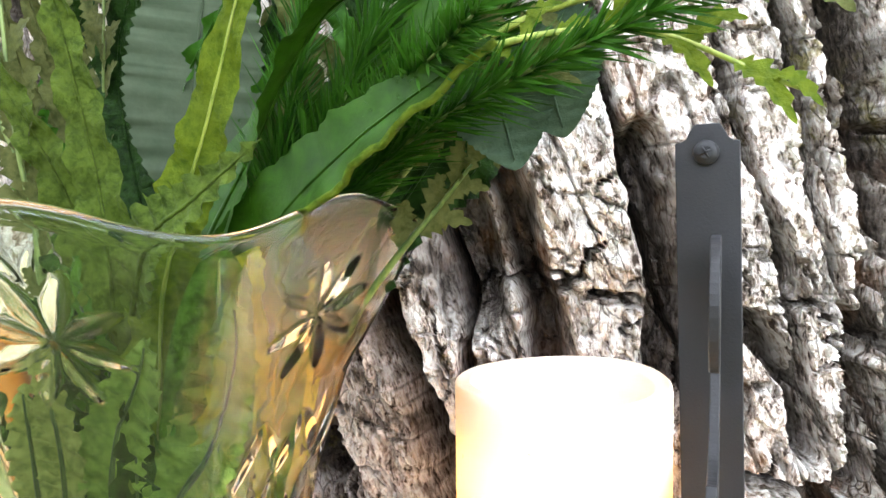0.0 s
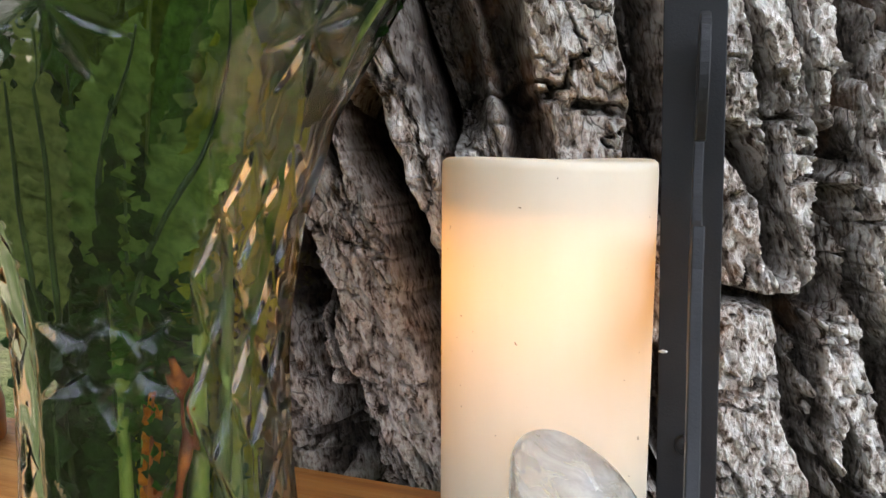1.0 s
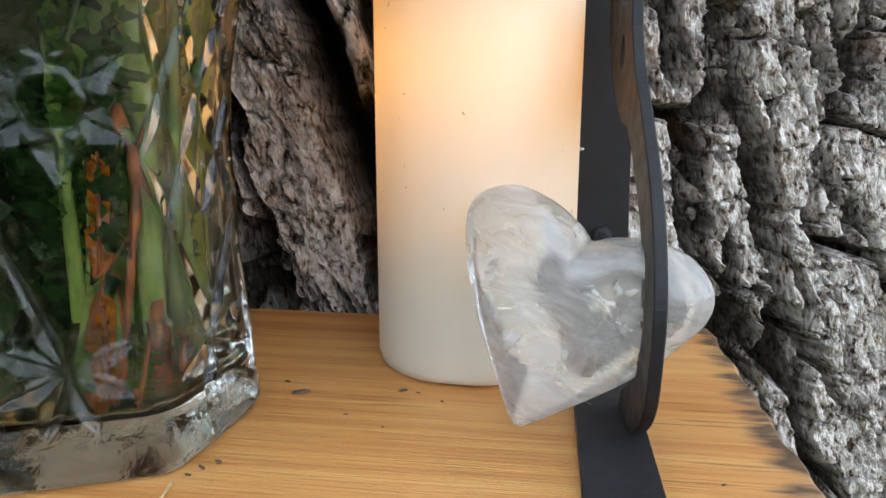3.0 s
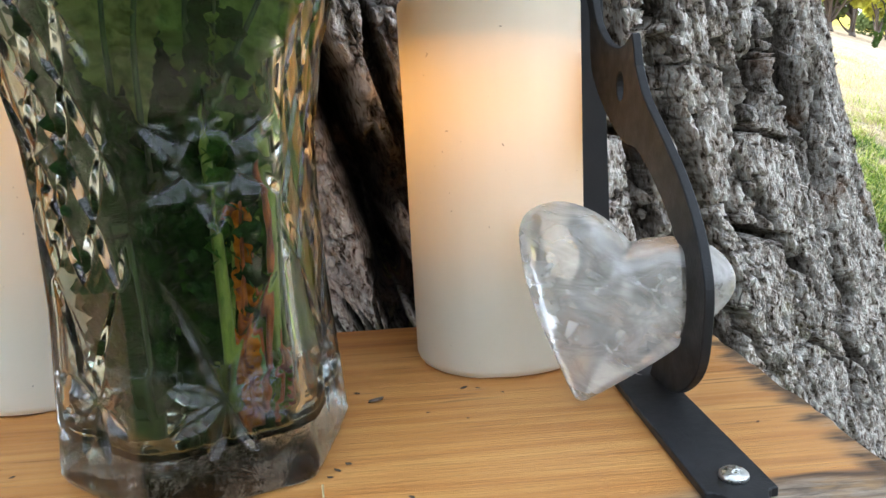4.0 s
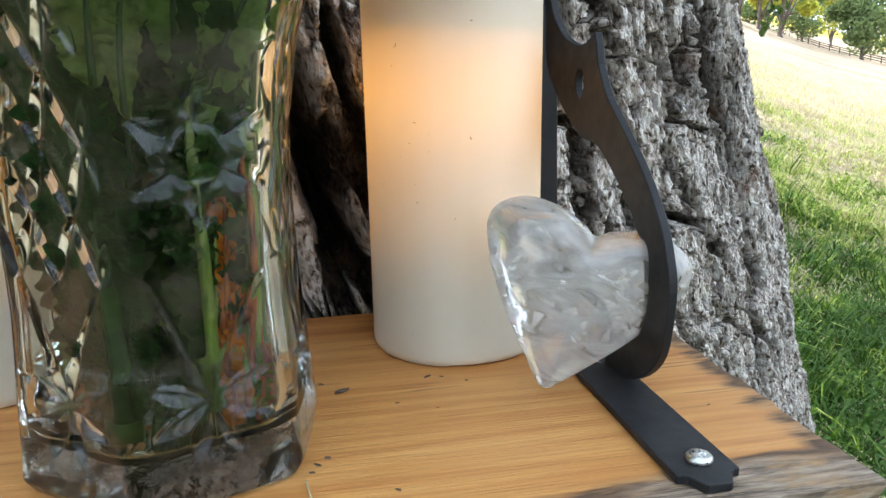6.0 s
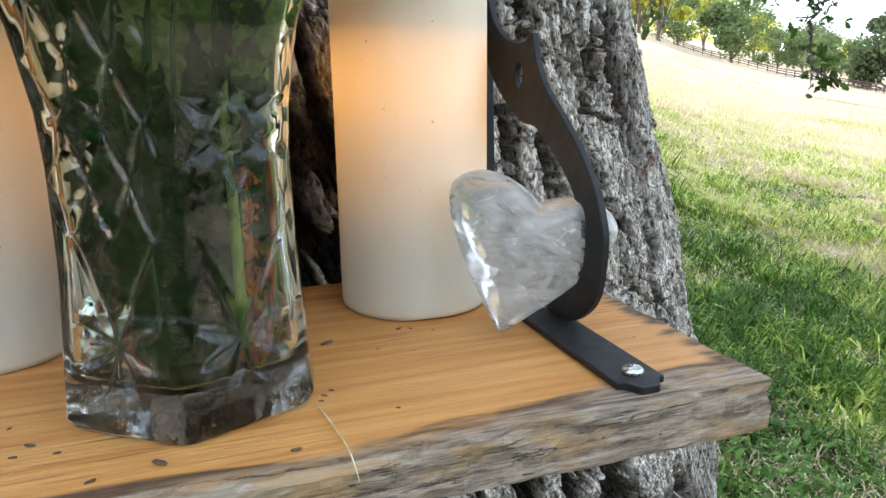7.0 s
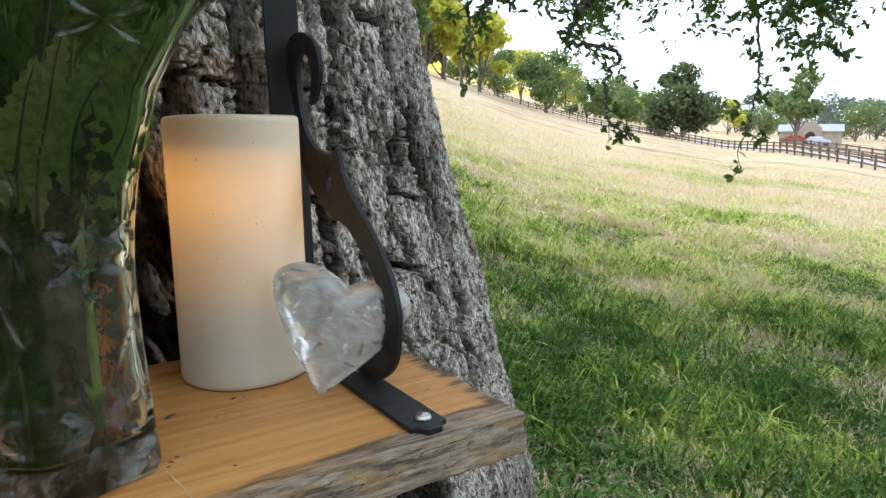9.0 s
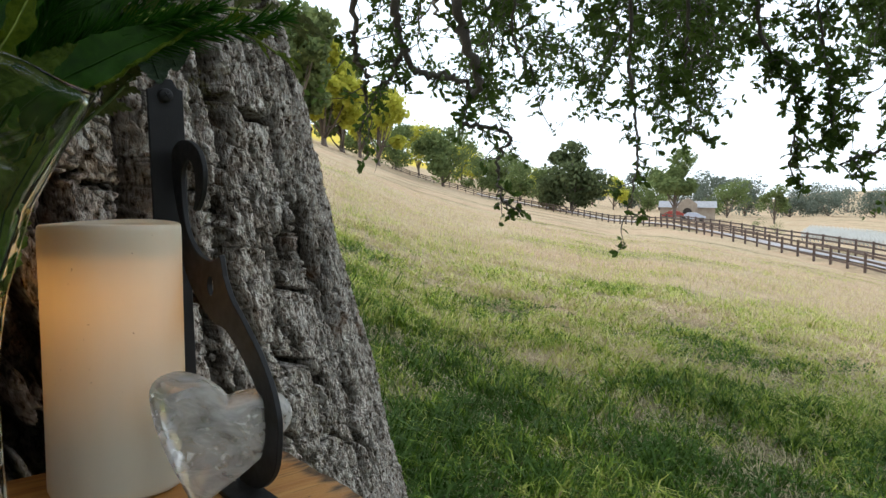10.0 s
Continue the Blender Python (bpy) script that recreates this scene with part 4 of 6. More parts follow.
def strip_leaf(line, width, normal, teeth=0, tooth=0.0, fold=0.25, seed=0, shape=0.6, ripple=0.0):
    """A leaf along a line: pointed, folded at the midrib, with toothed edges."""
    line = np.asarray(line, float)
    n = len(line)
    t = np.gradient(line, axis=0)
    t /= np.linalg.norm(t, axis=1)[:, None]
    side = np.cross(t, np.asarray(normal, float))
    side /= np.linalg.norm(side, axis=1)[:, None]
    nrm = np.cross(side, t)
    s = np.linspace(0, 1, n)
    half = width / 2 * np.sin(np.pi * s ** shape) ** 0.8 + width * 0.02
    saw = 1 + (tooth * (2 * ((s * teeth) % 1.0) - 1) if teeth else 0)
    rnd = np.random.RandomState(seed)
    v = []
    for c in (-1, -0.55, 0, 0.55, 1):
        k = half * c * (saw if abs(c) == 1 else 1)
        wav = ripple * np.sin(s * 75 + 2.1 * c + seed) * abs(c) + 0.04 * half * rnd.uniform(-1, 1, n) * abs(c)
        v.append(line + side * k[:, None] + nrm * (fold * np.abs(k) + wav)[:, None])
    v = np.stack(v, 1).reshape(-1, 3)
    return v, [tuple(q) for q in grid_faces(n, 5)]


def frond(name, pts, width, material, label, normal=(0.25, -0.95, 0.15), teeth=16, tooth=0.16, seed=0, group="", stem=None, ripple=0.0008, fold=0.25, shape=0.6, margin=0):
    line = smooth_line(pts, 90)
    v, f = strip_leaf(line, width, normal, teeth, tooth, fold, seed, shape, ripple)
    ob = mesh_part(name, v, f, material)
    tagged(ob, label, "leaf", group)
    if margin:
        edge = v.reshape(90, 5, 3)[4:, 4 if margin > 0 else 0]
        mesh_part("leaf_margin", *tube(edge, np.full(86, 0.0011), 5), LIME, ob, "bright lime edge of the leaf")
    mesh_part("midrib", *tube(line[::6] + np.array([0.0, -0.0004, 0]), np.linspace(0.0011, 0.0003, len(line[::6])), 5), stem or material, ob)
    return ob


def vase_point(ang, z, k=0.8):
    r = (vase_ap(np.array(z - 1.0508)) - 0.005) * k
    return (VX + float(r) * math.cos(ang), VY + float(r) * math.sin(ang), z)


def build_bouquet():
    G = "leaves in the vase"
    frond("lance_leaf", [vase_point(2.5, 1.09, 0.5), (-0.03, 0.375, 1.20), (0.0, 0.365, 1.268), (0.038, 0.352, 1.298), (0.083, 0.345, 1.322)], 0.030, LANCE, "long glossy dark green lance-shaped leaf arching from the vase", (0.35, -0.75, 0.6), 60, 0.05, 3, G, shape=0.95, margin=1)
    frond("lance_leaf", [vase_point(2.0, 1.10, 0.4), (-0.03, 0.385, 1.22), (0.005, 0.385, 1.29), (0.05, 0.385, 1.335), (0.10, 0.375, 1.352)], 0.034, LANCE, "broad glossy dark green leaf arching over the rim", (0.2, -0.7, 0.7), 60, 0.04, 4, G, shape=0.9)
    frond("lance_leaf", [vase_point(5.0, 1.12, 0.4), (-0.03, 0.36, 1.24), (-0.005, 0.37, 1.30), (0.03, 0.362, 1.338), (0.075, 0.350, 1.345)], 0.024, LANCE, "glossy dark green leaf drooping over the scalloped rim", (0.2, -0.4, 0.9), 60, 0.04, 5, G, shape=0.9)
    frond("crinkled_leaf", [vase_point(3.6, 1.10, 0.5), (-0.035, 0.36, 1.20), (-0.022, 0.352, 1.265), (0.002, 0.345, 1.31), (0.030, 0.340, 1.375)], 0.020, LIME, "bright lime-green crinkled leaf with toothed edges", (0.5, -0.85, 0.1), 34, 0.10, 6, G, ST_LIME, 0.0032)
    frond("crinkled_leaf", [vase_point(3.9, 1.09, 0.6), (-0.055, 0.36, 1.20), (-0.045, 0.352, 1.27), (-0.050, 0.345, 1.33), (-0.062, 0.34, 1.39)], 0.017, CRINKLE, "grey-green crinkled leaf standing upright", (0.5, -0.85, 0.1), 30, 0.12, 7, G, None, 0.0036)
    frond("crinkled_leaf", [(-0.028, 0.345, 1.255), (-0.012, 0.336, 1.277), (0.004, 0.335, 1.287), (0.024, 0.338, 1.302)], 0.017, CRINKLE, "short crinkled leaf with a rust-tinged tip", (0.3, -0.9, 0.5), 18, 0.14, 8, G, None, 0.0016)
    frond("crinkled_leaf", [vase_point(2.9, 1.10, 0.5), (-0.07, 0.37, 1.20), (-0.066, 0.362, 1.27), (-0.082, 0.35, 1.32), (-0.11, 0.345, 1.36)], 0.016, CRINKLE, "grey-green crinkled leaf leaning outward", (0.4, -0.9, 0.1), 30, 0.12, 9, G, None, 0.0036)
    # dense dark leaves at the back of the bunch, many with shade in their colour
    for i in range(54):
        rnd = random.Random(500 + i)
        x = -0.155 + 0.215 * ((i * 0.618) % 1.0)
        y = rnd.uniform(0.400, 0.445)
        top = rnd.uniform(1.315, 1.425) if x < 0.0 else rnd.uniform(1.30, 1.385)
        dx = rnd.uniform(-0.03, 0.05)
        pts = [(VX + 0.35 * (x - VX), VY + 0.02, 1.22), (VX + 0.7 * (x - VX), 0.5 * (y + VY) + 0.012, 1.275), (x, y, 0.5 * (1.28 + top)), (x + dx, y - rnd.uniform(0, 0.02), top)]
        mt = (DEEP_SHADE, GREEN, LACE, DEEP_SHADE, FEATHER, LACE)[i % 6]
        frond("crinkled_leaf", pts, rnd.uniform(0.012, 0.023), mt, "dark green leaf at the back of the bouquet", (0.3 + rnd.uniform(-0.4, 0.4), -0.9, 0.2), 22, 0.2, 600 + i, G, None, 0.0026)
    # leaves pressed against the glass
    for i in range(104):
        rnd = random.Random(40 + i)
        a = -3.6 + 6.28 * ((i * 0.618) % 1.0)
        z0, z1 = rnd.uniform(1.072, 1.15), rnd.uniform(1.20, 1.275)
        k = rnd.uniform(0.30, 0.86)
        da = rnd.uniform(-0.5, 0.5)
        pts = [vase_point(a, z0, k), vase_point(a + da * 0.4, (z0 + z1) / 2, k + 0.06), vase_point(a + da, z1, k)]
        # mostly the near-black leaf, so the gaps look shaded by colour
        mt = (DEEP_SHADE, DEEP_SHADE, DEEP_SHADE, DEEP_SHADE, LANCE, DEEP_SHADE, DEEP_SHADE, FEATHER, DEEP_SHADE, CRINKLE, DEEP_SHADE)[i % 11]
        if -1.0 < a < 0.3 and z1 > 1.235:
            mt = (DEEP_SHADE, CRINKLE, YOLK)[i % 3]
        if -2.3 < a < -0.3 and i % 5 == 0:
            mt = GREEN
        if -2.3 < a < 0.2:
            k = min(k, 0.55)
        frond("crinkled_leaf" if mt is not LANCE else "lance_leaf", pts, rnd.uniform(0.016, 0.030), mt, ("green toothed leaf inside the glass vase", "dark green leaf inside the glass vase")[mt is LANCE],
              (math.cos(a), math.sin(a), 0.1), 26, 0.14, 50 + i, G, ST_DARK, 0.0026)
    for i, (a, k) in enumerate(((-0.35, 0.8), (-0.1, 0.86), (0.15, 0.8), (0.4, 0.84), (-0.55, 0.84), (-0.2, 0.7), (0.25, 0.66), (0.05, 0.74), (0.6, 0.8))):
        pts = [vase_point(a - 0.1, 1.085, k), vase_point(a, 1.15, k + 0.02), vase_point(a + 0.08, 1.20, k), vase_point(a + 0.1, 1.25, k * 0.9), vase_point(a + 0.12, 1.278, k * 0.82)]
        frond("blade_leaf", pts, 0.023, (YOLK, BRIGHT, YOLK)[i % 3], "yellow-green blade-shaped leaf inside the glass vase", (0.6, -0.8, 0.05), 0, 0.0, 150 + i, G, ST_LIME, 0.0012, 0.15, 1.2)
    for i, (a, z0, z1, k) in enumerate(((-0.62, 1.125, 1.235, 0.90), (-0.42, 1.150, 1.262, 0.92), (-0.22, 1.115, 1.225, 0.93), (-0.05, 1.160, 1.268, 0.91), (0.14, 1.120, 1.240, 0.93), (0.34, 1.150, 1.262, 0.92), (-0.52, 1.175, 1.270, 0.86))):
        da = (0.10, -0.06, 0.14)[i % 3]
        pts = [vase_point(a, z0, k), vase_point(a + da * 0.5, 0.5 * (z0 + z1), k), vase_point(a + da, z1, k)]
        frond("blade_leaf", pts, (0.019, 0.015, 0.022)[i % 3], SALLOW if i % 3 else GREEN, "yellow-green leaf pressed against the cut side of the vase", (math.cos(a), math.sin(a), 0.05), 18, 0.06, 960 + i, G, ST_LIME, 0.0010, 0.15, 0.9)
    # large leaves that lie flat against the glass
    front = (0.39, -0.92, 0.1)
    near = [("crinkled_leaf", [(-0.0340, 0.3445, 1.162), (-0.0214, 0.3452, 1.1901), (-0.0099, 0.3469, 1.2097), (-0.0039, 0.3513, 1.2286), (0.0048, 0.347, 1.2461), (0.0127, 0.3375, 1.2636)], 0.021, PRESSED, "broad bright green crinkled leaf pressed against the glass"),
            ("crinkled_leaf", [(-0.0352, 0.3435, 1.178), (-0.033, 0.3388, 1.2032), (-0.0265, 0.3357, 1.222), (-0.0146, 0.3326, 1.2393), (-0.0066, 0.3287, 1.2522)], 0.020, PRESSED, "broad green crinkled leaf pressed against the glass"),
            ("crinkled_leaf", [(-0.0494, 0.3379, 1.1695), (-0.0473, 0.3347, 1.1934), (-0.042, 0.3299, 1.2158), (-0.0372, 0.323, 1.2376), (-0.0326, 0.3169, 1.2517)], 0.013, OLIVE, "olive-green mottled leaf pressed against the glass"),
            ("crinkled_leaf", [(-0.0560, 0.3350, 1.178), (-0.0541, 0.3309, 1.1999), (-0.0498, 0.3262, 1.2204), (-0.0438, 0.3204, 1.239)], 0.016, OLIVE, "olive-green mottled leaf pressed against the glass"),
            ("lance_leaf", [(-0.0221, 0.3583, 1.1088), (-0.0222, 0.3614, 1.1376), (-0.0209, 0.3628, 1.1667), (-0.0178, 0.3578, 1.1906), (-0.012, 0.353, 1.215)], 0.020, LANCE, "dark green smooth leaf standing inside the glass vase"),
            ("lance_leaf", [(-0.0400, 0.3480, 1.100), (-0.0390, 0.3490, 1.130), (-0.0380, 0.3480, 1.165)], 0.016, LANCE, "dark green smooth leaf standing inside the glass vase"),
            ("lance_leaf", [(-0.0560, 0.3450, 1.095), (-0.0570, 0.3440, 1.135), (-0.0560, 0.3420, 1.175)], 0.018, DEEP_SHADE, "dark green smooth leaf standing inside the glass vase"),
            ("blade_leaf", [(-0.0325, 0.3463, 1.100), (-0.0298, 0.3476, 1.1268), (-0.0298, 0.3479, 1.1500)], 0.0045, YOLK, "narrow yellow-green blade inside the glass vase"),
            ("blade_leaf", [(-0.0360, 0.3460, 1.090), (-0.0335, 0.3470, 1.1168), (-0.0345, 0.3475, 1.1450)], 0.0040, YOLK, "narrow yellow-green blade inside the glass vase"),
            ("blade_leaf", [(-0.0153, 0.378, 1.0881), (-0.0172, 0.3757, 1.1147), (-0.0173, 0.377, 1.1376), (-0.0165, 0.376, 1.1639)], 0.011, YOLK, "yellow-green blade inside the glass vase")]
    for i, (nm, pts, w, mt, label) in enumerate(near):
        toothed = nm == "crinkled_leaf"
        frond(nm, pts, w, mt, label, front, 30 if toothed else 0, 0.10 if toothed else 0.0, 900 + i, G, ST_LIME if mt is YOLK else ST_DARK, 0.0016 if toothed else 0.0004, 0.12, 0.8)
    for pts, r in (([(-0.0242, 0.3455, 1.0745), (-0.0202, 0.3491, 1.1072), (-0.0182, 0.3517, 1.128), (-0.0183, 0.3525, 1.1435), (-0.0194, 0.3496, 1.1574)], 0.0012), ([(-0.0177, 0.3542, 1.074), (-0.0188, 0.3567, 1.1011), (-0.0195, 0.358, 1.1265)], 0.0015), ([(-0.017, 0.3602, 1.076), (-0.0177, 0.3648, 1.1004), (-0.0185, 0.3649, 1.1174)], 0.0013)):
        st = mesh_part("flower_stem", *tube(smooth_line(pts, 24), r * (1 + 0.18 * np.sin(np.arange(24) * 1.3)), 9), ST_RED)
        tagged(st, "knotty orange-red stem standing against the glass", "stem", "stems in the vase")
    for i, (a, z0, z1, da) in enumerate(((-0.95, 1.068, 1.120, 0.10), (-0.86, 1.070, 1.105, -0.16), (-0.78, 1.074, 1.135, 0.05), (-0.90, 1.105, 1.160, 0.12), (-0.70, 1.068, 1.10, 0.2))):
        pts = [vase_point(a, z0, 0.90), vase_point(a + da * 0.5, (z0 + z1) / 2, 0.94), vase_point(a + da, z1, 0.92)]
        frond("small_leaf", pts, 0.0062, (RUST, RUST, LIME, RUST, LIME)[i], ("rust-red small leaf low in the vase", "yellow-green small leaf low in the vase")[i in (2, 4)], (0.5, -0.85, 0.1), 3, 0.25, 170 + i, G, ST_RED, 0.001, 0.2)
    # broad leaves
    for j, (c, tip, w, nm) in enumerate([((-0.055, 0.395, 1.285), (-0.040, 0.398, 1.385), 0.050, (0.3, -0.95, 0)), ((0.062, 0.388, 1.332), (0.076, 0.384, 1.294), 0.036, (0.3, -0.95, 0.1)), ((0.074, 0.393, 1.338), (0.088, 0.391, 1.303), 0.036, (0.1, -0.95, 0.2))]):
        mid = tuple((p + q) / 2 + (0, 0, 0.004)[k] for k, (p, q) in enumerate(zip(c, tip)))
        frond("broad_leaf", [c, mid, tip], w, (BROAD, ROUND, ROUND)[j], ("large grey-green broad leaf behind the bouquet", "rounded blue-green leaf with fine toothed edge", "rounded green leaf with fine toothed edge")[j], nm, 30, 0.05, 90 + j, G, None, 0.0006, 0.12, 0.8)
    # feathery plumes
    for j, tip in enumerate([(0.050, 0.398, 1.385), (0.092, 0.385, 1.352), (0.128, 0.350, 1.330), (0.012, 0.40, 1.40), (0.082, 0.335, 1.325)]):
        rnd = np.random.RandomState(70 + j)
        line = smooth_line([vase_point(2.6 + j, 1.12, 0.3), (-0.028 + 0.006 * j, 0.378, 1.24), (0.35 * tip[0] - 0.005, 0.38, 1.30), tip], 40)
        stem = mesh_part("feathery_plume", *tube(line, np.linspace(0.0011, 0.0004, 40), 5), ST_GREEN)
        tagged(stem, "feathery dark green plume of fine needles", "foliage", "plumes in the vase")
        s = Soup()
        for i in range(16, 40):
            for k in range(44):
                d = line[min(i + 1, 39)] - line[i - 1]
                d = d / np.linalg.norm(d)
                q = rnd.normal(size=3)
                q -= q.dot(d) * d
                q = q / np.linalg.norm(q) * rnd.uniform(0.35, 0.75) + d * 0.85
                L = rnd.uniform(0.012, 0.028) * (1.1 - 0.6 * (i / 40) ** 3)
                sd = np.cross(q, rnd.normal(size=3))
                sd = sd / np.linalg.norm(sd) * 0.00042
                p = line[i] + d * rnd.uniform(0, 0.003)
                s.add([p - sd, p + sd, p + q * L * 0.6 + sd * 0.9, p + q * L, p + q * L * 0.6 - sd * 0.9], [(0, 1, 2, 3, 4)])
        s.make("needles", FEATHER, stem)
    # lace-leaved sprigs
    sprigs = [([(-0.01, 0.385, 1.26), (0.05, 0.378, 1.318), (0.105, 0.366, 1.326), (0.146, 0.360, 1.308)], LIME, 9, 0.016), ([(0.0, 0.39, 1.27), (0.06, 0.38, 1.325), (0.12, 0.372, 1.338), (0.160, 0.366, 1.330)], LACE, 10, 0.017),
              ([(0.01, 0.392, 1.24), (0.035, 0.388, 1.268), (0.050, 0.386, 1.283), (0.062, 0.385, 1.296)], LACE, 6, 0.018), ([(0.0, 0.39, 1.25), (0.03, 0.388, 1.285), (0.058, 0.386, 1.312), (0.078, 0.384, 1.322)], LACE, 7, 0.022),
              ([(-0.075, 0.37, 1.12), (-0.082, 0.36, 1.25), (-0.085, 0.352, 1.31), (-0.087, 0.35, 1.38)], LACE, 14, 0.020), ([(-0.09, 0.39, 1.15), (-0.115, 0.385, 1.27), (-0.13, 0.375, 1.33), (-0.14, 0.37, 1.39)], LACE, 14, 0.022),
              ([(-0.10, 0.375, 1.20), (-0.11, 0.355, 1.28), (-0.115, 0.345, 1.33), (-0.112, 0.34, 1.38)], LACE, 14, 0.020), ([(-0.07, 0.40, 1.2), (-0.075, 0.41, 1.3), (-0.07, 0.41, 1.36), (-0.06, 0.41, 1.41)], CRINKLE, 12, 0.026),
              ([(-0.10, 0.40, 1.2), (-0.118, 0.405, 1.28), (-0.125, 0.41, 1.33), (-0.12, 0.41, 1.39)], LACE, 16, 0.024), ([(-0.06, 0.40, 1.2), (-0.10, 0.40, 1.28), (-0.105, 0.405, 1.32), (-0.095, 0.40, 1.38)], LACE, 16, 0.022)]
    for j, (pts, mt, n, L) in enumerate(sprigs):
        rnd = np.random.RandomState(200 + j)
        line = smooth_line(pts, 36)
        stem = mesh_part("leafy_sprig", *tube(line, np.linspace(0.0015, 0.0005, 36), 6), (ST_GREEN, ST_LIME)[j < 2])
        tagged(stem, ("light green sprig with deeply lobed leaves", "olive-green sprig of small lobed leaves")[mt is not LIME], "foliage", "sprigs in the vase")
        for k in range(n):
            i = int(12 + 23 * (k + 0.5) / n)
            d = line[min(i + 1, 35)] - line[i - 1]
            d = d / np.linalg.norm(d)
            sd = np.cross(d, (0.3, -0.95, 0.2)) * (1 if k % 2 else -1)
            q = d * 1.1 + sd * 0.55 + rnd.normal(size=3) * 0.15 + np.array([0, 0, 0.12])
            if k == n - 1:
                q = d
            q = q / np.linalg.norm(q)
            ln = L * rnd.uniform(0.75, 1.15)
            base = line[i]
            lp = smooth_line([base, base + q * ln * 0.5 + np.array([0, 0, 0.002]), base + q * ln - np.array([0, 0, ln * 0.12])], 24)
            v, f = strip_leaf(lp, ln * 0.36, (0.2 + 0.3 * rnd.normal(), -0.9, 0.35 + 0.3 * rnd.normal()), 5, 0.42, 0.18, 300 + 20 * j + k, 0.75)
            mesh_part("leaf", v, f, mt, stem)
    # bare stems standing in the water
    rnd = random.Random(8)
    kinds = {0: (ST_GREEN, "cut green stem standing in the vase"), 1: (ST_RED, "rust-red cut stem standing in the vase"), 2: (ST_LIME, "yellow-green cut stem standing in the vase"), 3: (ST_DARK, "dark green cut stem standing in the vase")}
    stems = [(a, 2.6 + a, 1.066, rnd.uniform(0.1, 0.8), rnd.uniform(0.1, 0.6), 3 if i % 3 else 0, 1.0) for i, a in enumerate(np.arange(26) * 2.4)]
    # stems that stand against the glass on the open side
    stems += [(-0.93, -0.98, 1.070, 0.84, 0.88, 1, 0.72), (-0.80, -0.90, 1.072, 0.88, 0.90, 1, 0.55), (-0.66, -0.80, 1.071, 0.86, 0.84, 1, 0.5), (-0.78, -0.82, 1.074, 0.92, 0.92, 2, 0.7), (-1.13, -1.08, 1.078, 0.90, 0.86, 2, 0.75), (-0.50, -0.52, 1.085, 0.86, 0.88, 2, 1.0),
              (-0.30, -0.34, 1.09, 0.88, 0.88, 0, 1.0), (-0.15, -0.10, 1.075, 0.84, 0.88, 2, 1.1), (-1.75, -1.9, 1.07, 0.8, 0.7, 3, 1.4), (-2.3, -2.2, 1.07, 0.8, 0.75, 1, 0.9)]
    ztop = (1.23, 1.172, 1.20, 1.22)
    for a, b0, z0, k0, k1, kind, th in stems:
        b, t = vase_point(b0, z0, k0), vase_point(a, ztop[kind], k1 * 0.94)
        m = vase_point((a + b0) / 2, (z0 + ztop[kind]) / 2, (k0 + k1) / 2) if th != 1.0 else tuple((p + q) / 2 for p, q in zip(b, t))
        m = tuple(p + rnd.uniform(-0.003, 0.003) for p in m)
        line = smooth_line([b, m, t], 20)
        st = mesh_part("flower_stem", *tube(line, np.linspace(0.0026, 0.0016, 20) * th * rnd.uniform(0.8, 1.2), 8), kinds[kind][0])
        tagged(st, kinds[kind][1], "stem", "stems in the vase")


build_bouquet()


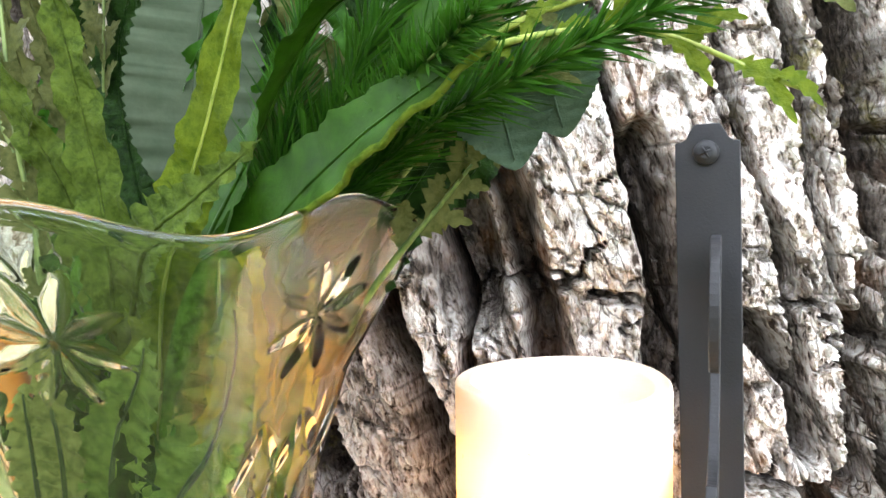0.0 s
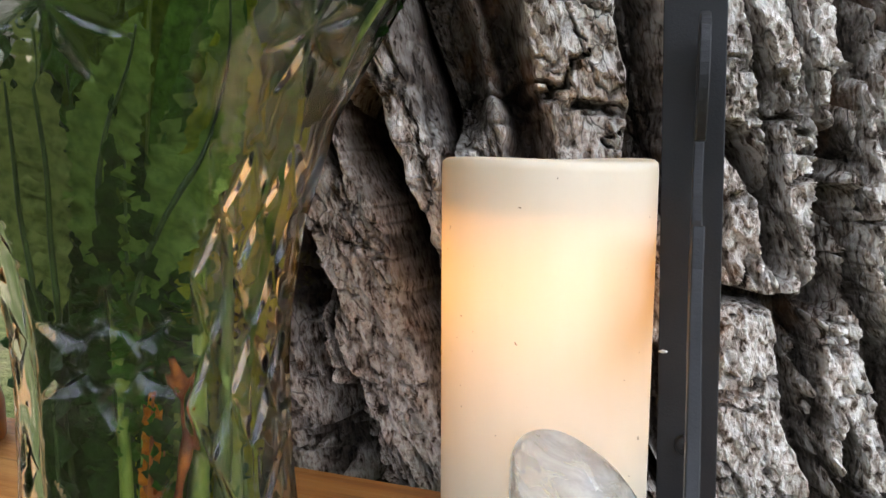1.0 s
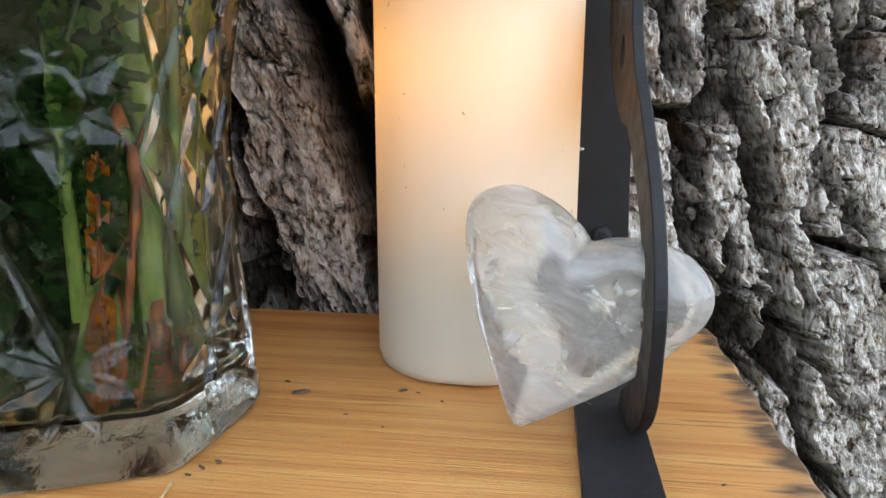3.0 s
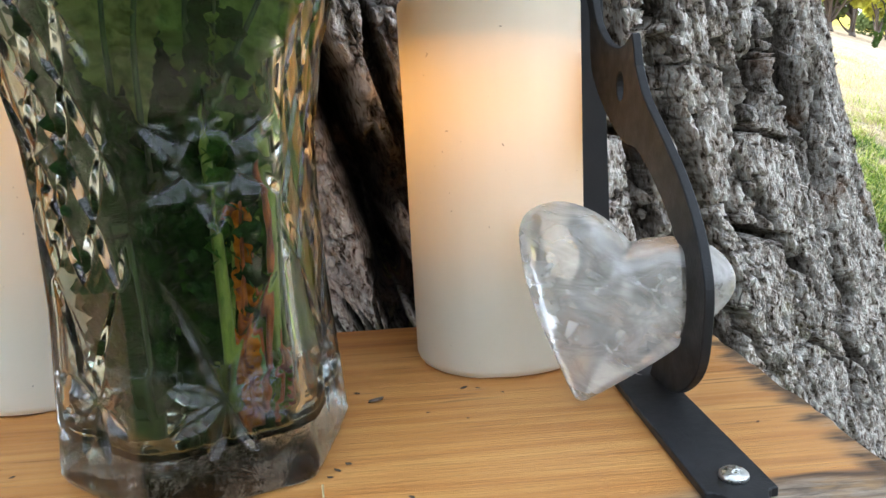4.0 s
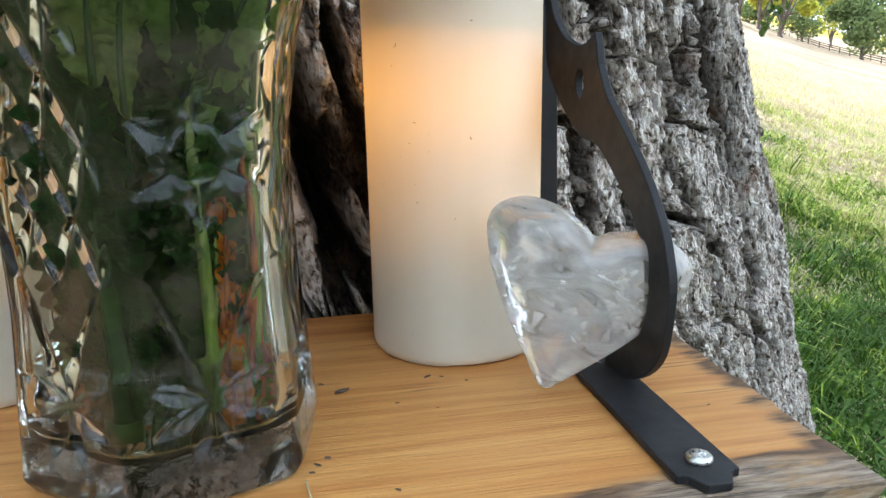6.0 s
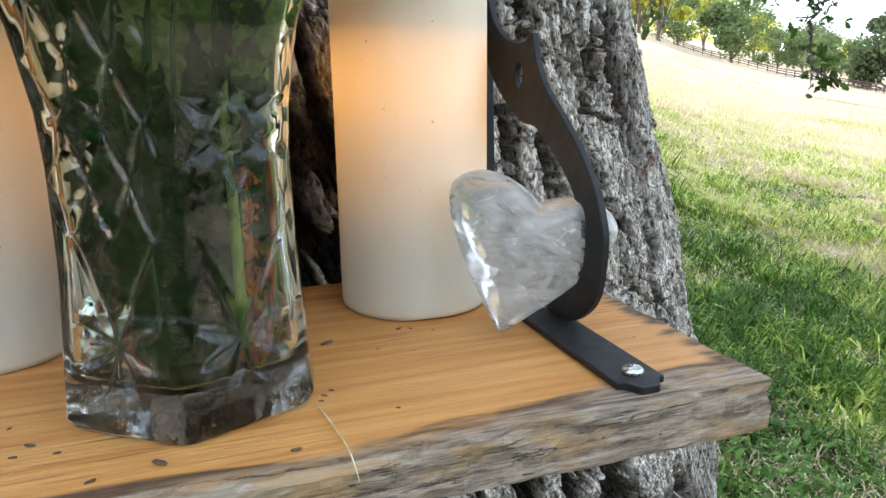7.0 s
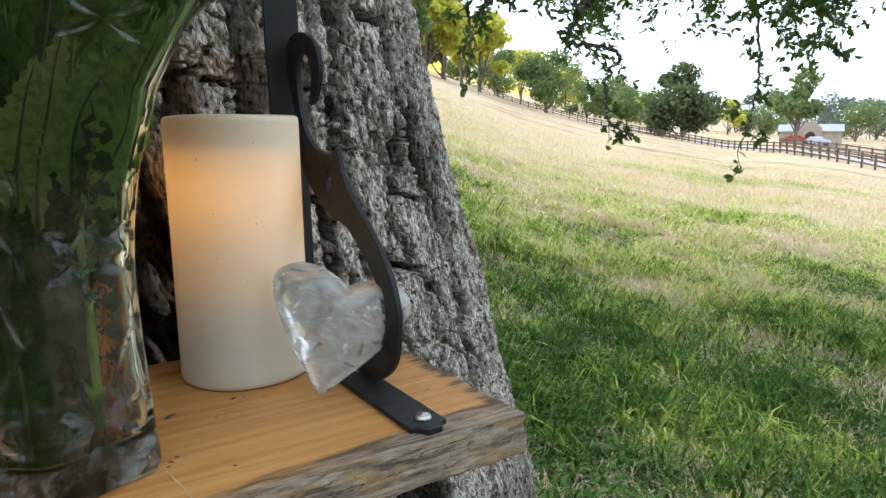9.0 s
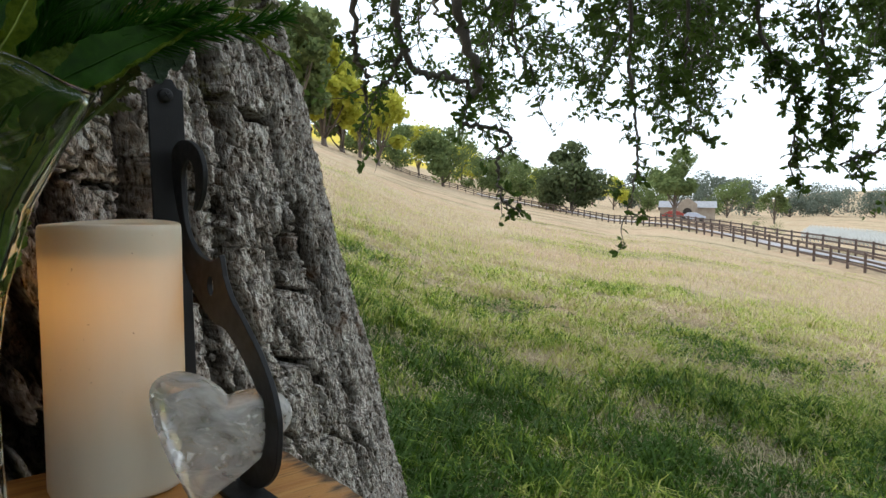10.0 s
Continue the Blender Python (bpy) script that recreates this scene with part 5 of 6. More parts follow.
# ---- ornaments and crumbs on the board ----
def build_ornaments():
    # upright amber object of unidentified kind, given a plain post shape
    k = Nodes("amber_streaks")
    col = k.ramp(k.noise(1.0, 4, 0.6, k.mapped((40, 40, 6)), 0.5), [(0.3, (0.26, 0.065, 0.008)), (0.7, (0.50, 0.20, 0.025))])
    k.set(Base_Color=col, Roughness=0.3)
    prof = [(0.036, 0), (0.039, 0.003), (0.039, 0.03), (0.036, 0.05), (0.035, 0.10), (0.037, 0.16), (0.036, 0.198), (0.033, 0.202), (0.01, 0.203)]
    v, f = lathe([(r, z * 0.74) for r, z in prof], 40)
    ob = mesh_part("amber_post", v, f, k.m)
    ob.location = (-0.288, 0.452, 1.0506)
    tagged(ob, "round upright amber-coloured object standing on the board", "ornament")
    k = Nodes("striped_shell")
    wv = k.node("ShaderNodeTexWave", Scale=70.0, Distortion=3.0, Detail=2.0)
    k.put(wv.inputs["Vector"], k.co)
    k.set(Base_Color=k.ramp(wv.outputs["Fac"], [(0.4, (0.03, 0.025, 0.02)), (0.6, (0.72, 0.62, 0.45))]), Roughness=0.3)
    turns = np.linspace(0, 3.2 * 2 * math.pi, 90)
    line = [(0.011 * math.exp(-0.12 * t) * math.cos(t), 0.011 * math.exp(-0.12 * t) * math.sin(t), 0.024 * (1 - math.exp(-0.13 * t))) for t in turns]
    v, f = tube(line, 0.0115 * np.exp(-0.12 * turns) + 0.0006, 12)
    v[:, 2] -= v[:, 2].min()
    ob = mesh_part("snail_shell", v, f, k.m)
    ob.location = (-0.222, 0.408, 1.0506)
    tagged(ob, "small black and cream striped spiral shell on the board", "shell")
    chip = m_plain("bark_crumb", (0.04, 0.03, 0.022), (0.15, 0.11, 0.08), 0.9, 300)
    rnd = random.Random(3)
    spots = [(0.0082, 0.4056, 0.0042), (0.022, 0.3275, 0.0016), (0.0, 0.415, 0.0018), (0.046, 0.4125, 0.0022), (0.052, 0.4115, 0.0014), (0.062, 0.405, 0.0012), (0.03, 0.39, 0.0012), (0.045, 0.382, 0.001),
             (-0.064, 0.316, 0.0042), (-0.085, 0.312, 0.0026), (-0.02, 0.309, 0.0026), (-0.098, 0.336, 0.002), (-0.108, 0.345, 0.003), (-0.112, 0.338, 0.002), (-0.126, 0.350, 0.003), (-0.118, 0.362, 0.0015), (-0.132, 0.366, 0.002), (-0.14, 0.352, 0.0018),
             (-0.003, 0.3485, 0.002), (0.0005, 0.3525, 0.0018), (-0.005, 0.344, 0.0015), (0.10, 0.43, 0.0012), (0.15, 0.36, 0.0010)]
    spots = [(x, y, s * 0.62) for x, y, s in spots]
    for x, y, s in spots:
        bm = bmesh.new()
        bmesh.ops.create_icosphere(bm, subdivisions=1, radius=1.0)
        for q in bm.verts:
            q.co *= rnd.uniform(0.7, 1.2)
        bmesh.ops.scale(bm, vec=(s * 1.5, s * 0.6, s * 0.33), verts=bm.verts)
        c = part("bark_crumb", bm, chip)
        c.matrix_basis = pose(x, y, 1.0503 + s * 0.22, 0, 0, rnd.uniform(-40, 40))
        tagged(c, "small dark bark crumb lying on the board", "debris", "crumbs on the board")


build_ornaments()


def build_straw():
    """One dry stalk that lies over the front edge of the board."""
    pts = [(-0.0070, 0.3385, 1.0509), (-0.0050, 0.3240, 1.0511), (-0.0035, 0.3100, 1.0512), (-0.0028, 0.2990, 1.0508), (-0.0020, 0.2950, 1.0470), (-0.0010, 0.2948, 1.0420)]
    line = smooth_line(pts, 30)
    ob = mesh_part("straw", *tube(line, np.linspace(0.00040, 0.00022, 30), 6), m_stem("pale_straw", (0.50, 0.40, 0.22), (0.68, 0.58, 0.36)))
    tagged(ob, "thin pale dry straw lying over the board edge", "straw")


build_straw()


# ---- overhanging oak limbs ----
def build_limbs():
    rnd = np.random.RandomState(11)
    leaves_v, leaves_f, count = [], [], 0
    shape = np.array([(0, 0), (0.10, 0.12), (0.22, 0.10), (0.30, 0.26), (0.46, 0.17), (0.58, 0.30), (0.74, 0.16), (0.86, 0.15), (1, 0), (0.86, -0.15), (0.72, -0.17), (0.58, -0.29), (0.45, -0.16), (0.30, -0.25), (0.2, -0.10), (0.10, -0.11)])

    def leaf(p, d, size):
        nonlocal count
        q = rnd.normal(size=3)
        s = np.cross(d, q)
        s /= np.linalg.norm(s) + 1e-9
        nn = np.cross(s, d)
        v = p + size * (shape[:, :1] * d + shape[:, 1:] * s + (0.35 * np.abs(shape[:, 1:])) * nn)
        leaves_v.append(v)
        leaves_f.append(tuple(range(count, count + 16)))
        count += 16

    def droop(p, d, length, r, level, gain=1.0):
        """A hanging branchlet that bends under its weight and forks."""
        n = max(5, int(length / 0.07))
        pts = [p]
        for i in range(n):
            d = d + rnd.normal(size=3) * 0.21 + np.array([0, 0, -0.055 if level else -0.03])
            d = d / np.linalg.norm(d)
            pts.append(pts[-1] + d * length / n)
        pts = np.array(pts)
        wood.add(*tube(pts, np.linspace(r, r * 0.35, len(pts)), 4, False))
        for i in range(1, len(pts)):
            s = i / len(pts)
            if level < 2 and rnd.rand() < (0.58 if level == 0 else 0.45) and s > 0.12:
                q = d + rnd.normal(size=3) * 0.75 + np.array([0, 0, -0.1])
                droop(pts[i], q / np.linalg.norm(q), length * rnd.uniform(0.25, 0.5), r * 0.5, level + 1, gain)
            if level >= 1 or s > 0.5:
                for k in range(rnd.poisson(1.9 * gain if level else 0.8 * gain)):
                    q = (pts[i] - pts[i - 1]) / 0.07 * 0.5 + rnd.normal(size=3) * 0.7
                    leaf(pts[i], q / np.linalg.norm(q), rnd.uniform(0.042, 0.085))

    limbs = [([(-0.3, 1.0, 3.6), (1.5, 2.2, 4.0), (3.4, 3.6, 3.75), (5.2, 5.2, 3.55), (6.4, 6.8, 3.4)], 0.10), ([(-0.3, 1.0, 3.9), (2.2, 1.8, 4.2), (4.4, 2.9, 3.95), (6.3, 3.9, 3.65), (8.0, 4.7, 3.4)], 0.11),
             ([(-0.3, 1.0, 4.0), (2.0, 1.4, 4.4), (4.6, 1.7, 4.1), (6.6, 2.1, 3.6), (8.4, 2.5, 3.2)], 0.10), ([(-0.3, 1.2, 3.7), (1.2, 3.2, 4.2), (2.6, 5.2, 3.9), (4.1, 7.0, 3.5)], 0.08), ([(1.5, 2.2, 4.0), (3.6, 4.4, 3.75), (5.0, 6.2, 3.5), (6.4, 7.4, 3.3)], 0.05)]
    wood = Soup()
    for li, (pts, r) in enumerate(limbs):
        line = smooth_line(pts, 40)
        line[4:] += 0.05 * rnd.normal(size=(36, 3))
        mesh_part("limb", *tube(line, np.linspace(r, r * 0.22, 40), 9), TWIG, oak)
        for i in range(11, 40):
            for k in range(int(rnd.rand() < (0.30, 0.85, 1.0, 0.30, 0.20)[li]) + int(rnd.rand() < (0.0, 0.8, 1.0, 0.0, 0.0)[li])):
                d = np.array([rnd.normal() * 0.6, rnd.normal() * 0.6, -0.55 - 0.4 * rnd.rand()])
                droop(line[i], d / np.linalg.norm(d), rnd.uniform(0.5, 1.8), 0.013, 0, 0.9)
    # crooked branches that hang in front of the meadow: way, thickness, twigs, their length, leafiness
    hanging = [([(2.95, 3.3, 3.7), (3.02, 3.55, 3.0), (3.14, 3.62, 2.48), (3.21, 3.62, 2.27), (3.27, 3.61, 2.09), (3.33, 3.60, 1.94), (3.26, 3.66, 1.82), (3.25, 3.69, 1.69), (3.35, 3.61, 1.67)], 0.048, 10, 0.22, 0.35),
               ([(3.35, 3.61, 1.67), (3.43, 3.53, 1.65), (3.51, 3.47, 1.59), (3.45, 3.52, 1.49), (3.44, 3.54, 1.38), (3.46, 3.53, 1.22), (3.48, 3.51, 1.16), (3.56, 3.43, 1.10)], 0.017, 12, 0.16, 0.22),
               ([(2.80, 3.8, 3.6), (2.82, 3.92, 2.9), (2.88, 3.95, 2.50), (2.93, 3.98, 2.29), (2.98, 3.97, 2.16), (3.06, 3.93, 2.05), (3.17, 3.85, 2.02), (3.27, 3.76, 2.00), (3.36, 3.70, 1.90)], 0.042, 10, 0.24, 0.35),
               ([(2.96, 3.98, 2.17), (2.93, 4.02, 2.09), (2.91, 4.06, 1.98), (2.84, 4.12, 1.92), (2.82, 4.16, 1.70)], 0.020, 10, 0.24, 0.4),
               ([(2.75, 4.2, 3.4), (2.83, 4.36, 2.52), (2.86, 4.41, 2.23), (2.93, 4.39, 2.08), (2.96, 4.41, 1.88), (2.94, 4.45, 1.66)], 0.028, 12, 0.26, 0.4),
               ([(4.2, 3.1, 3.5), (4.40, 3.15, 2.45), (4.45, 3.19, 2.05), (4.51, 3.17, 1.77), (4.54, 3.16, 1.48), (4.52, 3.20, 1.23), (4.47, 3.25, 0.99)], 0.016, 14, 0.20, 0.45),
               ([(6.6, 1.5, 1.80), (5.9, 1.75, 1.60), (5.58, 1.99, 1.49), (5.50, 2.12, 1.42)], 0.024, 6, 0.16, 0.5),
               ([(5.0, 2.6, 3.5), (5.18, 2.60, 2.45), (5.33, 2.44, 2.13), (5.40, 2.40, 1.81), (5.41, 2.43, 1.36)], 0.020, 26, 0.24, 0.75),
               ([(5.3, 2.2, 3.5), (5.48, 2.30, 2.50), (5.50, 2.22, 2.00), (5.56, 2.20, 1.62)], 0.018, 22, 0.24, 0.75),
               ([(5.6, 1.6, 3.5), (5.72, 1.72, 2.60), (5.74, 1.66, 2.10), (5.78, 1.70, 1.75)], 0.018, 22, 0.24, 0.75),
               ([(4.7, 3.0, 3.5), (4.86, 2.98, 2.50), (4.90, 3.02, 2.10), (4.94, 2.96, 1.72)], 0.016, 20, 0.22, 0.6),
               ([(3.80, 3.6, 3.5), (3.85, 3.80, 2.45), (3.99, 3.74, 2.15), (4.05, 3.71, 1.92)], 0.013, 10, 0.22, 0.5)]
    for pts, r, twigs, reach, gain in hanging:
        line = smooth_line(pts, 44)
        line[3:] += 0.012 * rnd.normal(size=(41, 3))
        mesh_part("limb", *tube(line, np.linspace(r, r * 0.3, 44) * (1 + 0.15 * rnd.normal(size=44)), 7), TWIG, oak)
        for i in np.linspace(8, 43, twigs).astype(int):
            d = np.array([rnd.normal(), rnd.normal(), -0.6 + 0.4 * rnd.normal()])
            droop(line[i], d / np.linalg.norm(d), reach * rnd.uniform(0.4, 1.3), 0.0055, 1, gain)
    wood.make("twig_work", TWIG, oak, "dark crooked twigs")
    f = np.array(leaves_f)
    ob = big_mesh("leaves", np.concatenate(leaves_v), f, OAK_LEAF, oak, False)
    ob["label"] = "small lobed dark green oak leaves"
    # the crown higher up, out of view, added to shade the ground
    n = 22000
    az = np.radians(rnd.uniform(-180, 180, n))
    rad = 7.8 * np.sqrt(rnd.rand(n))
    c = np.stack([rad * np.cos(az), 1 + rad * np.sin(az), 4.3 + rnd.rand(n) * 3.5 + 0.6 * np.sin(rad * 2) - 0.05 * rad], -1)
    keep = vnoise(c[:, 0] * 0.7, c[:, 1] * 0.7, 4) > 0.28
    c = c[keep]
    a = rnd.normal(size=(len(c), 3))
    a /= np.linalg.norm(a, axis=1)[:, None]
    b = np.cross(a, rnd.normal(size=(len(c), 3)))
    b /= np.linalg.norm(b, axis=1)[:, None]
    s = rnd.uniform(0.05, 0.13, (len(c), 1))
    v = np.stack([c - a * s, c + b * s * 0.6, c + a * s, c - b * s * 0.6], 1).reshape(-1, 3)
    ob = big_mesh("crown", v, np.arange(len(v)).reshape(-1, 4), OAK_LEAF, oak, False)


build_limbs()


# ---- far trees ----
TREE_DARK = m_leaf("unseen_oak_foliage", (0.022, 0.04, 0.014), (0.07, 0.105, 0.035), 0.7, 0.2, scale=0.6)
TREE_OLIVE = m_leaf("olive_oak_foliage", (0.045, 0.065, 0.03), (0.13, 0.16, 0.075), 0.7, 0.25, scale=0.6)
TREE_MID = m_leaf("far_green_foliage", (0.075, 0.11, 0.045), (0.20, 0.25, 0.10), 0.7, 0.35, scale=0.6)
# bright yellow copy of the green foliage, with sunlight painted into it
TREE_YELLOW = m_leaf("sunlight_tinted_foliage", (0.22, 0.25, 0.035), (0.55, 0.54, 0.10), 0.7, 0.5, scale=0.6)
# pale grey-green: distance haze put into the leaf colour
TREE_HAZE = m_leaf("haze_tinted_foliage", (0.10, 0.13, 0.11), (0.18, 0.21, 0.17), 0.8, 0.2, scale=0.3)
TRUNKS = m_stem("far_trunk", (0.07, 0.05, 0.04), (0.16, 0.125, 0.10))


def tree_at(az, d):
    x, y = d * math.cos(radians(az)), d * math.sin(radians(az))
    return x, y, float(ground_z(x, y))


def build_tree(name, az, d, height, spread, mat_leaf, label, seed, blobs=9, n=2600, trunk_share=0.28, lean=0.0):
    rnd = np.random.RandomState(seed)
    trunk_share *= 0.55
    x, y, z = tree_at(az, d)
    e = thing(name, (x, y, z - 0.15), label, "tree", "trees along the hillside")
    ht = height * trunk_share
    top = np.array([lean * height, 0, height * 0.72])
    line = smooth_line([(0, 0, 0), (lean * height * 0.3, 0.1, ht), tuple(top)], 12)
    s = Soup()
    s.add(*tube(line, np.linspace(height * 0.032, height * 0.008, 12), 7))
    centres = []
    for i in range(blobs):
        a = rnd.uniform(0, 2 * math.pi)
        r = spread * 0.5 * rnd.uniform(0.15, 0.72)
        h = height * rnd.uniform(trunk_share + 0.12, 0.86)
        r *= 1.15 - 0.6 * max(0, h / height - 0.55) / 0.45
        c = np.array([r * math.cos(a) + lean * h, r * math.sin(a), h])
        centres.append((c, spread * rnd.uniform(0.12, 0.30)))
        k = line[int(rnd.uniform(3, 9))]
        mesh_part("limb", *tube(smooth_line([k, (k + c) / 2 + (0, 0, -0.03 * height), c], 7), np.linspace(height * 0.012, height * 0.003, 7), 5), TRUNKS, e)
    s.make("trunk", TRUNKS, e)
    p, q = [], []
    for c, r in centres:
        m = int(1.7 * n) // blobs
        u = rnd.normal(size=(m, 3))
        u /= np.linalg.norm(u, axis=1)[:, None]
        rr = r * rnd.uniform(0.45, 1.12, (m, 1)) * (1 + 0.35 * (vnoise(u[:, :1] * 3 + seed, u[:, 2:] * 3, seed) - 0.5))
        p.append(c + u * rr * (1, 1, 0.8))
    p = np.concatenate(p)
    a = rnd.normal(size=p.shape)
    a /= np.linalg.norm(a, axis=1)[:, None]
    b = np.cross(a, rnd.normal(size=p.shape))
    b /= np.linalg.norm(b, axis=1)[:, None]
    sz = height * rnd.uniform(0.014, 0.036, (len(p), 1))
    v = np.stack([p - a * sz, p + b * sz * 0.7, p + a * sz, p - b * sz * 0.7], 1).reshape(-1, 3)
    big_mesh("crown", v, np.arange(len(v)).reshape(-1, 4), mat_leaf, e, False)
    return e


FAR = [
    ("oak", 39.6, 137, 13.6, 12.5, TREE_OLIVE, "dense dark green round-crowned oak behind the fence", 1, 16, 5200, 0.10),
    ("oak", 49.7, 150, 13.5, 14.0, TREE_MID, "open-crowned green oak on the slope", 2, 12, 3600, 0.25),
    ("oak", 31.9, 128, 12.6, 8.0, TREE_MID, "tall slender green tree beside the barn", 3, 10, 2600, 0.34),
    ("oak", 45.0, 190, 11.0, 11.0, TREE_MID, "light green tree beyond the fence", 4, 10, 2400, 0.2),
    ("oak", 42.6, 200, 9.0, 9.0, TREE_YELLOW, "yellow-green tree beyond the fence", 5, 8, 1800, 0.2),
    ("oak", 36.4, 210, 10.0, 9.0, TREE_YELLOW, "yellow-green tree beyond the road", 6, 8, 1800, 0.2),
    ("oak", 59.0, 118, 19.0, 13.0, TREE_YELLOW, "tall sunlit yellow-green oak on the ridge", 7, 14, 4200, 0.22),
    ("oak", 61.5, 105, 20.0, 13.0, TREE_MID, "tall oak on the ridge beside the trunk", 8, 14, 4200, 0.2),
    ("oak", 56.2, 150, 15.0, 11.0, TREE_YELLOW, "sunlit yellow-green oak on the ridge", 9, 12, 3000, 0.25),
    ("oak", 53.4, 170, 11.0, 12.0, TREE_MID, "rounded green oak on the ridge", 10, 10, 2600, 0.2),
    ("oak", 33.9, 215, 9.0, 12.0, TREE_MID, "green bushy tree behind the barn", 11, 9, 1800, 0.1),
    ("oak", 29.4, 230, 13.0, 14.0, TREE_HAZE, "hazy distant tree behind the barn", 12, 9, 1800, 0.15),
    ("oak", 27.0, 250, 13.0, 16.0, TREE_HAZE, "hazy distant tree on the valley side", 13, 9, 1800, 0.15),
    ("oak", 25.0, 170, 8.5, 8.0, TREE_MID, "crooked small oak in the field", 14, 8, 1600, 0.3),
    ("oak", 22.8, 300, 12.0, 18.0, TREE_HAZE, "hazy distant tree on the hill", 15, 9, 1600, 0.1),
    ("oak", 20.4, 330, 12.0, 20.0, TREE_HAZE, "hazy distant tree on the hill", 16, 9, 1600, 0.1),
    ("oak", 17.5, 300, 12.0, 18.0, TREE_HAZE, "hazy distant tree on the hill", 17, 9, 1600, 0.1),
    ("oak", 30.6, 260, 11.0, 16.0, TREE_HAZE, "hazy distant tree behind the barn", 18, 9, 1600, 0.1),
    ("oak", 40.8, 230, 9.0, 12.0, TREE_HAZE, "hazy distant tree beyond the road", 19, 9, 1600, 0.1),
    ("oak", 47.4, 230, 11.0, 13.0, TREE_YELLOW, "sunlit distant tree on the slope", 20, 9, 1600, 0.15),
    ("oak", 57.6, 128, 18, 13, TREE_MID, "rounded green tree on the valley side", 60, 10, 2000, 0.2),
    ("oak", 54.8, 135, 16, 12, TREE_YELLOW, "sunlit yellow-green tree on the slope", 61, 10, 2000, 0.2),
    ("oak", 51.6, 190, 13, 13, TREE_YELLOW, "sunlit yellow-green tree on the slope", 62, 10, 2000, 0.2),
    ("oak", 55.6, 185, 16, 14, TREE_MID, "rounded green tree on the valley side", 63, 10, 2000, 0.2),
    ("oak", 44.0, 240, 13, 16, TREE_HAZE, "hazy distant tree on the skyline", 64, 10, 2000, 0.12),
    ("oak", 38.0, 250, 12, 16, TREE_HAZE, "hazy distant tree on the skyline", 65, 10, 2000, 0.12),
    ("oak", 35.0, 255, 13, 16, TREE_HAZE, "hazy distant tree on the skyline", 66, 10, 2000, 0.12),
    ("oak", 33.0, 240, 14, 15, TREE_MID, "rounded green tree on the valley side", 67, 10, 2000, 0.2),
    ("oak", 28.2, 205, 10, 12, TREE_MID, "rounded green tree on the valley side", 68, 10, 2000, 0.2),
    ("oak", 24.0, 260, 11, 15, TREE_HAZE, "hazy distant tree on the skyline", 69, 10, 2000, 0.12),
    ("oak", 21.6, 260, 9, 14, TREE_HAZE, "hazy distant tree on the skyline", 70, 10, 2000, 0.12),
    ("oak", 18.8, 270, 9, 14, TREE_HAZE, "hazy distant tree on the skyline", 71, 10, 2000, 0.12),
    ("oak", 41.8, 170, 10, 9, TREE_MID, "rounded green tree on the valley side", 72, 10, 2000, 0.2),
    ("oak", 43.6, 165, 9.5, 9, TREE_MID, "rounded green tree on the valley side", 73, 10, 2000, 0.2),
    ("oak", 46.6, 185, 10, 10, TREE_MID, "rounded green tree on the valley side", 74, 10, 2000, 0.2),
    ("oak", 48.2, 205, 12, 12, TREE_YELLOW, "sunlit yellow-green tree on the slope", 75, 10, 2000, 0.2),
    ("bush", 26.3, 104, 1.8, 3.4, TREE_MID, "low rounded bush beside the road", 21, 6, 500, 0.02),
    ("bush", 24.9, 100, 1.6, 2.6, TREE_MID, "low rounded bush beside the road", 22, 6, 500, 0.02),
]
# unseen oaks added outside the view to block sky and darken glass reflections
FAR += [("oak", a, r, h, w, TREE_DARK, "unseen dense dark green oak added to block sky light", 90 + i, 16, 4200, 0.03) for i, (a, r, h, w) in enumerate(((-150, 15, 6.5, 9), (-126, 14, 6.5, 8.5), (-104, 14, 6.5, 8.5), (-82, 14, 6.5, 8.5), (-58, 15, 6.5, 8.5), (-34, 24, 9, 12), (-8, 44, 12, 15), (175, 26, 9, 13), (140, 34, 13, 15), (105, 40, 13, 15)))]
for row in FAR:
    build_tree(*row)

# ---- valley road and rail fences ----
ROAD = m_plain("pale_asphalt", (0.26, 0.255, 0.26), (0.34, 0.33, 0.34), 0.9, 0.5)
RAIL = m_stem("dark_rail_wood", (0.045, 0.03, 0.026), (0.10, 0.07, 0.06))


def valley_line(az0, az1, off, n):
    az = np.linspace(az0, az1, n)
    d = np.interp(az, FENCE_AZ, FENCE_D) + off
    return np.stack([d * np.cos(np.radians(az)), d * np.sin(np.radians(az))], -1)


def build_road():
    a, b = valley_line(4, 47, 4.0, 120), valley_line(4, 47, 10.0, 120)
    v = [(p[0], p[1], float(ground_z(*p)) + 0.10) for row in (a, b) for p in row]
    ob = mesh_part("road", v, [tuple(q) for q in grid_faces(2, 120)], ROAD)
    tagged(ob, "pale grey farm road along the valley", "road", kind="structure")


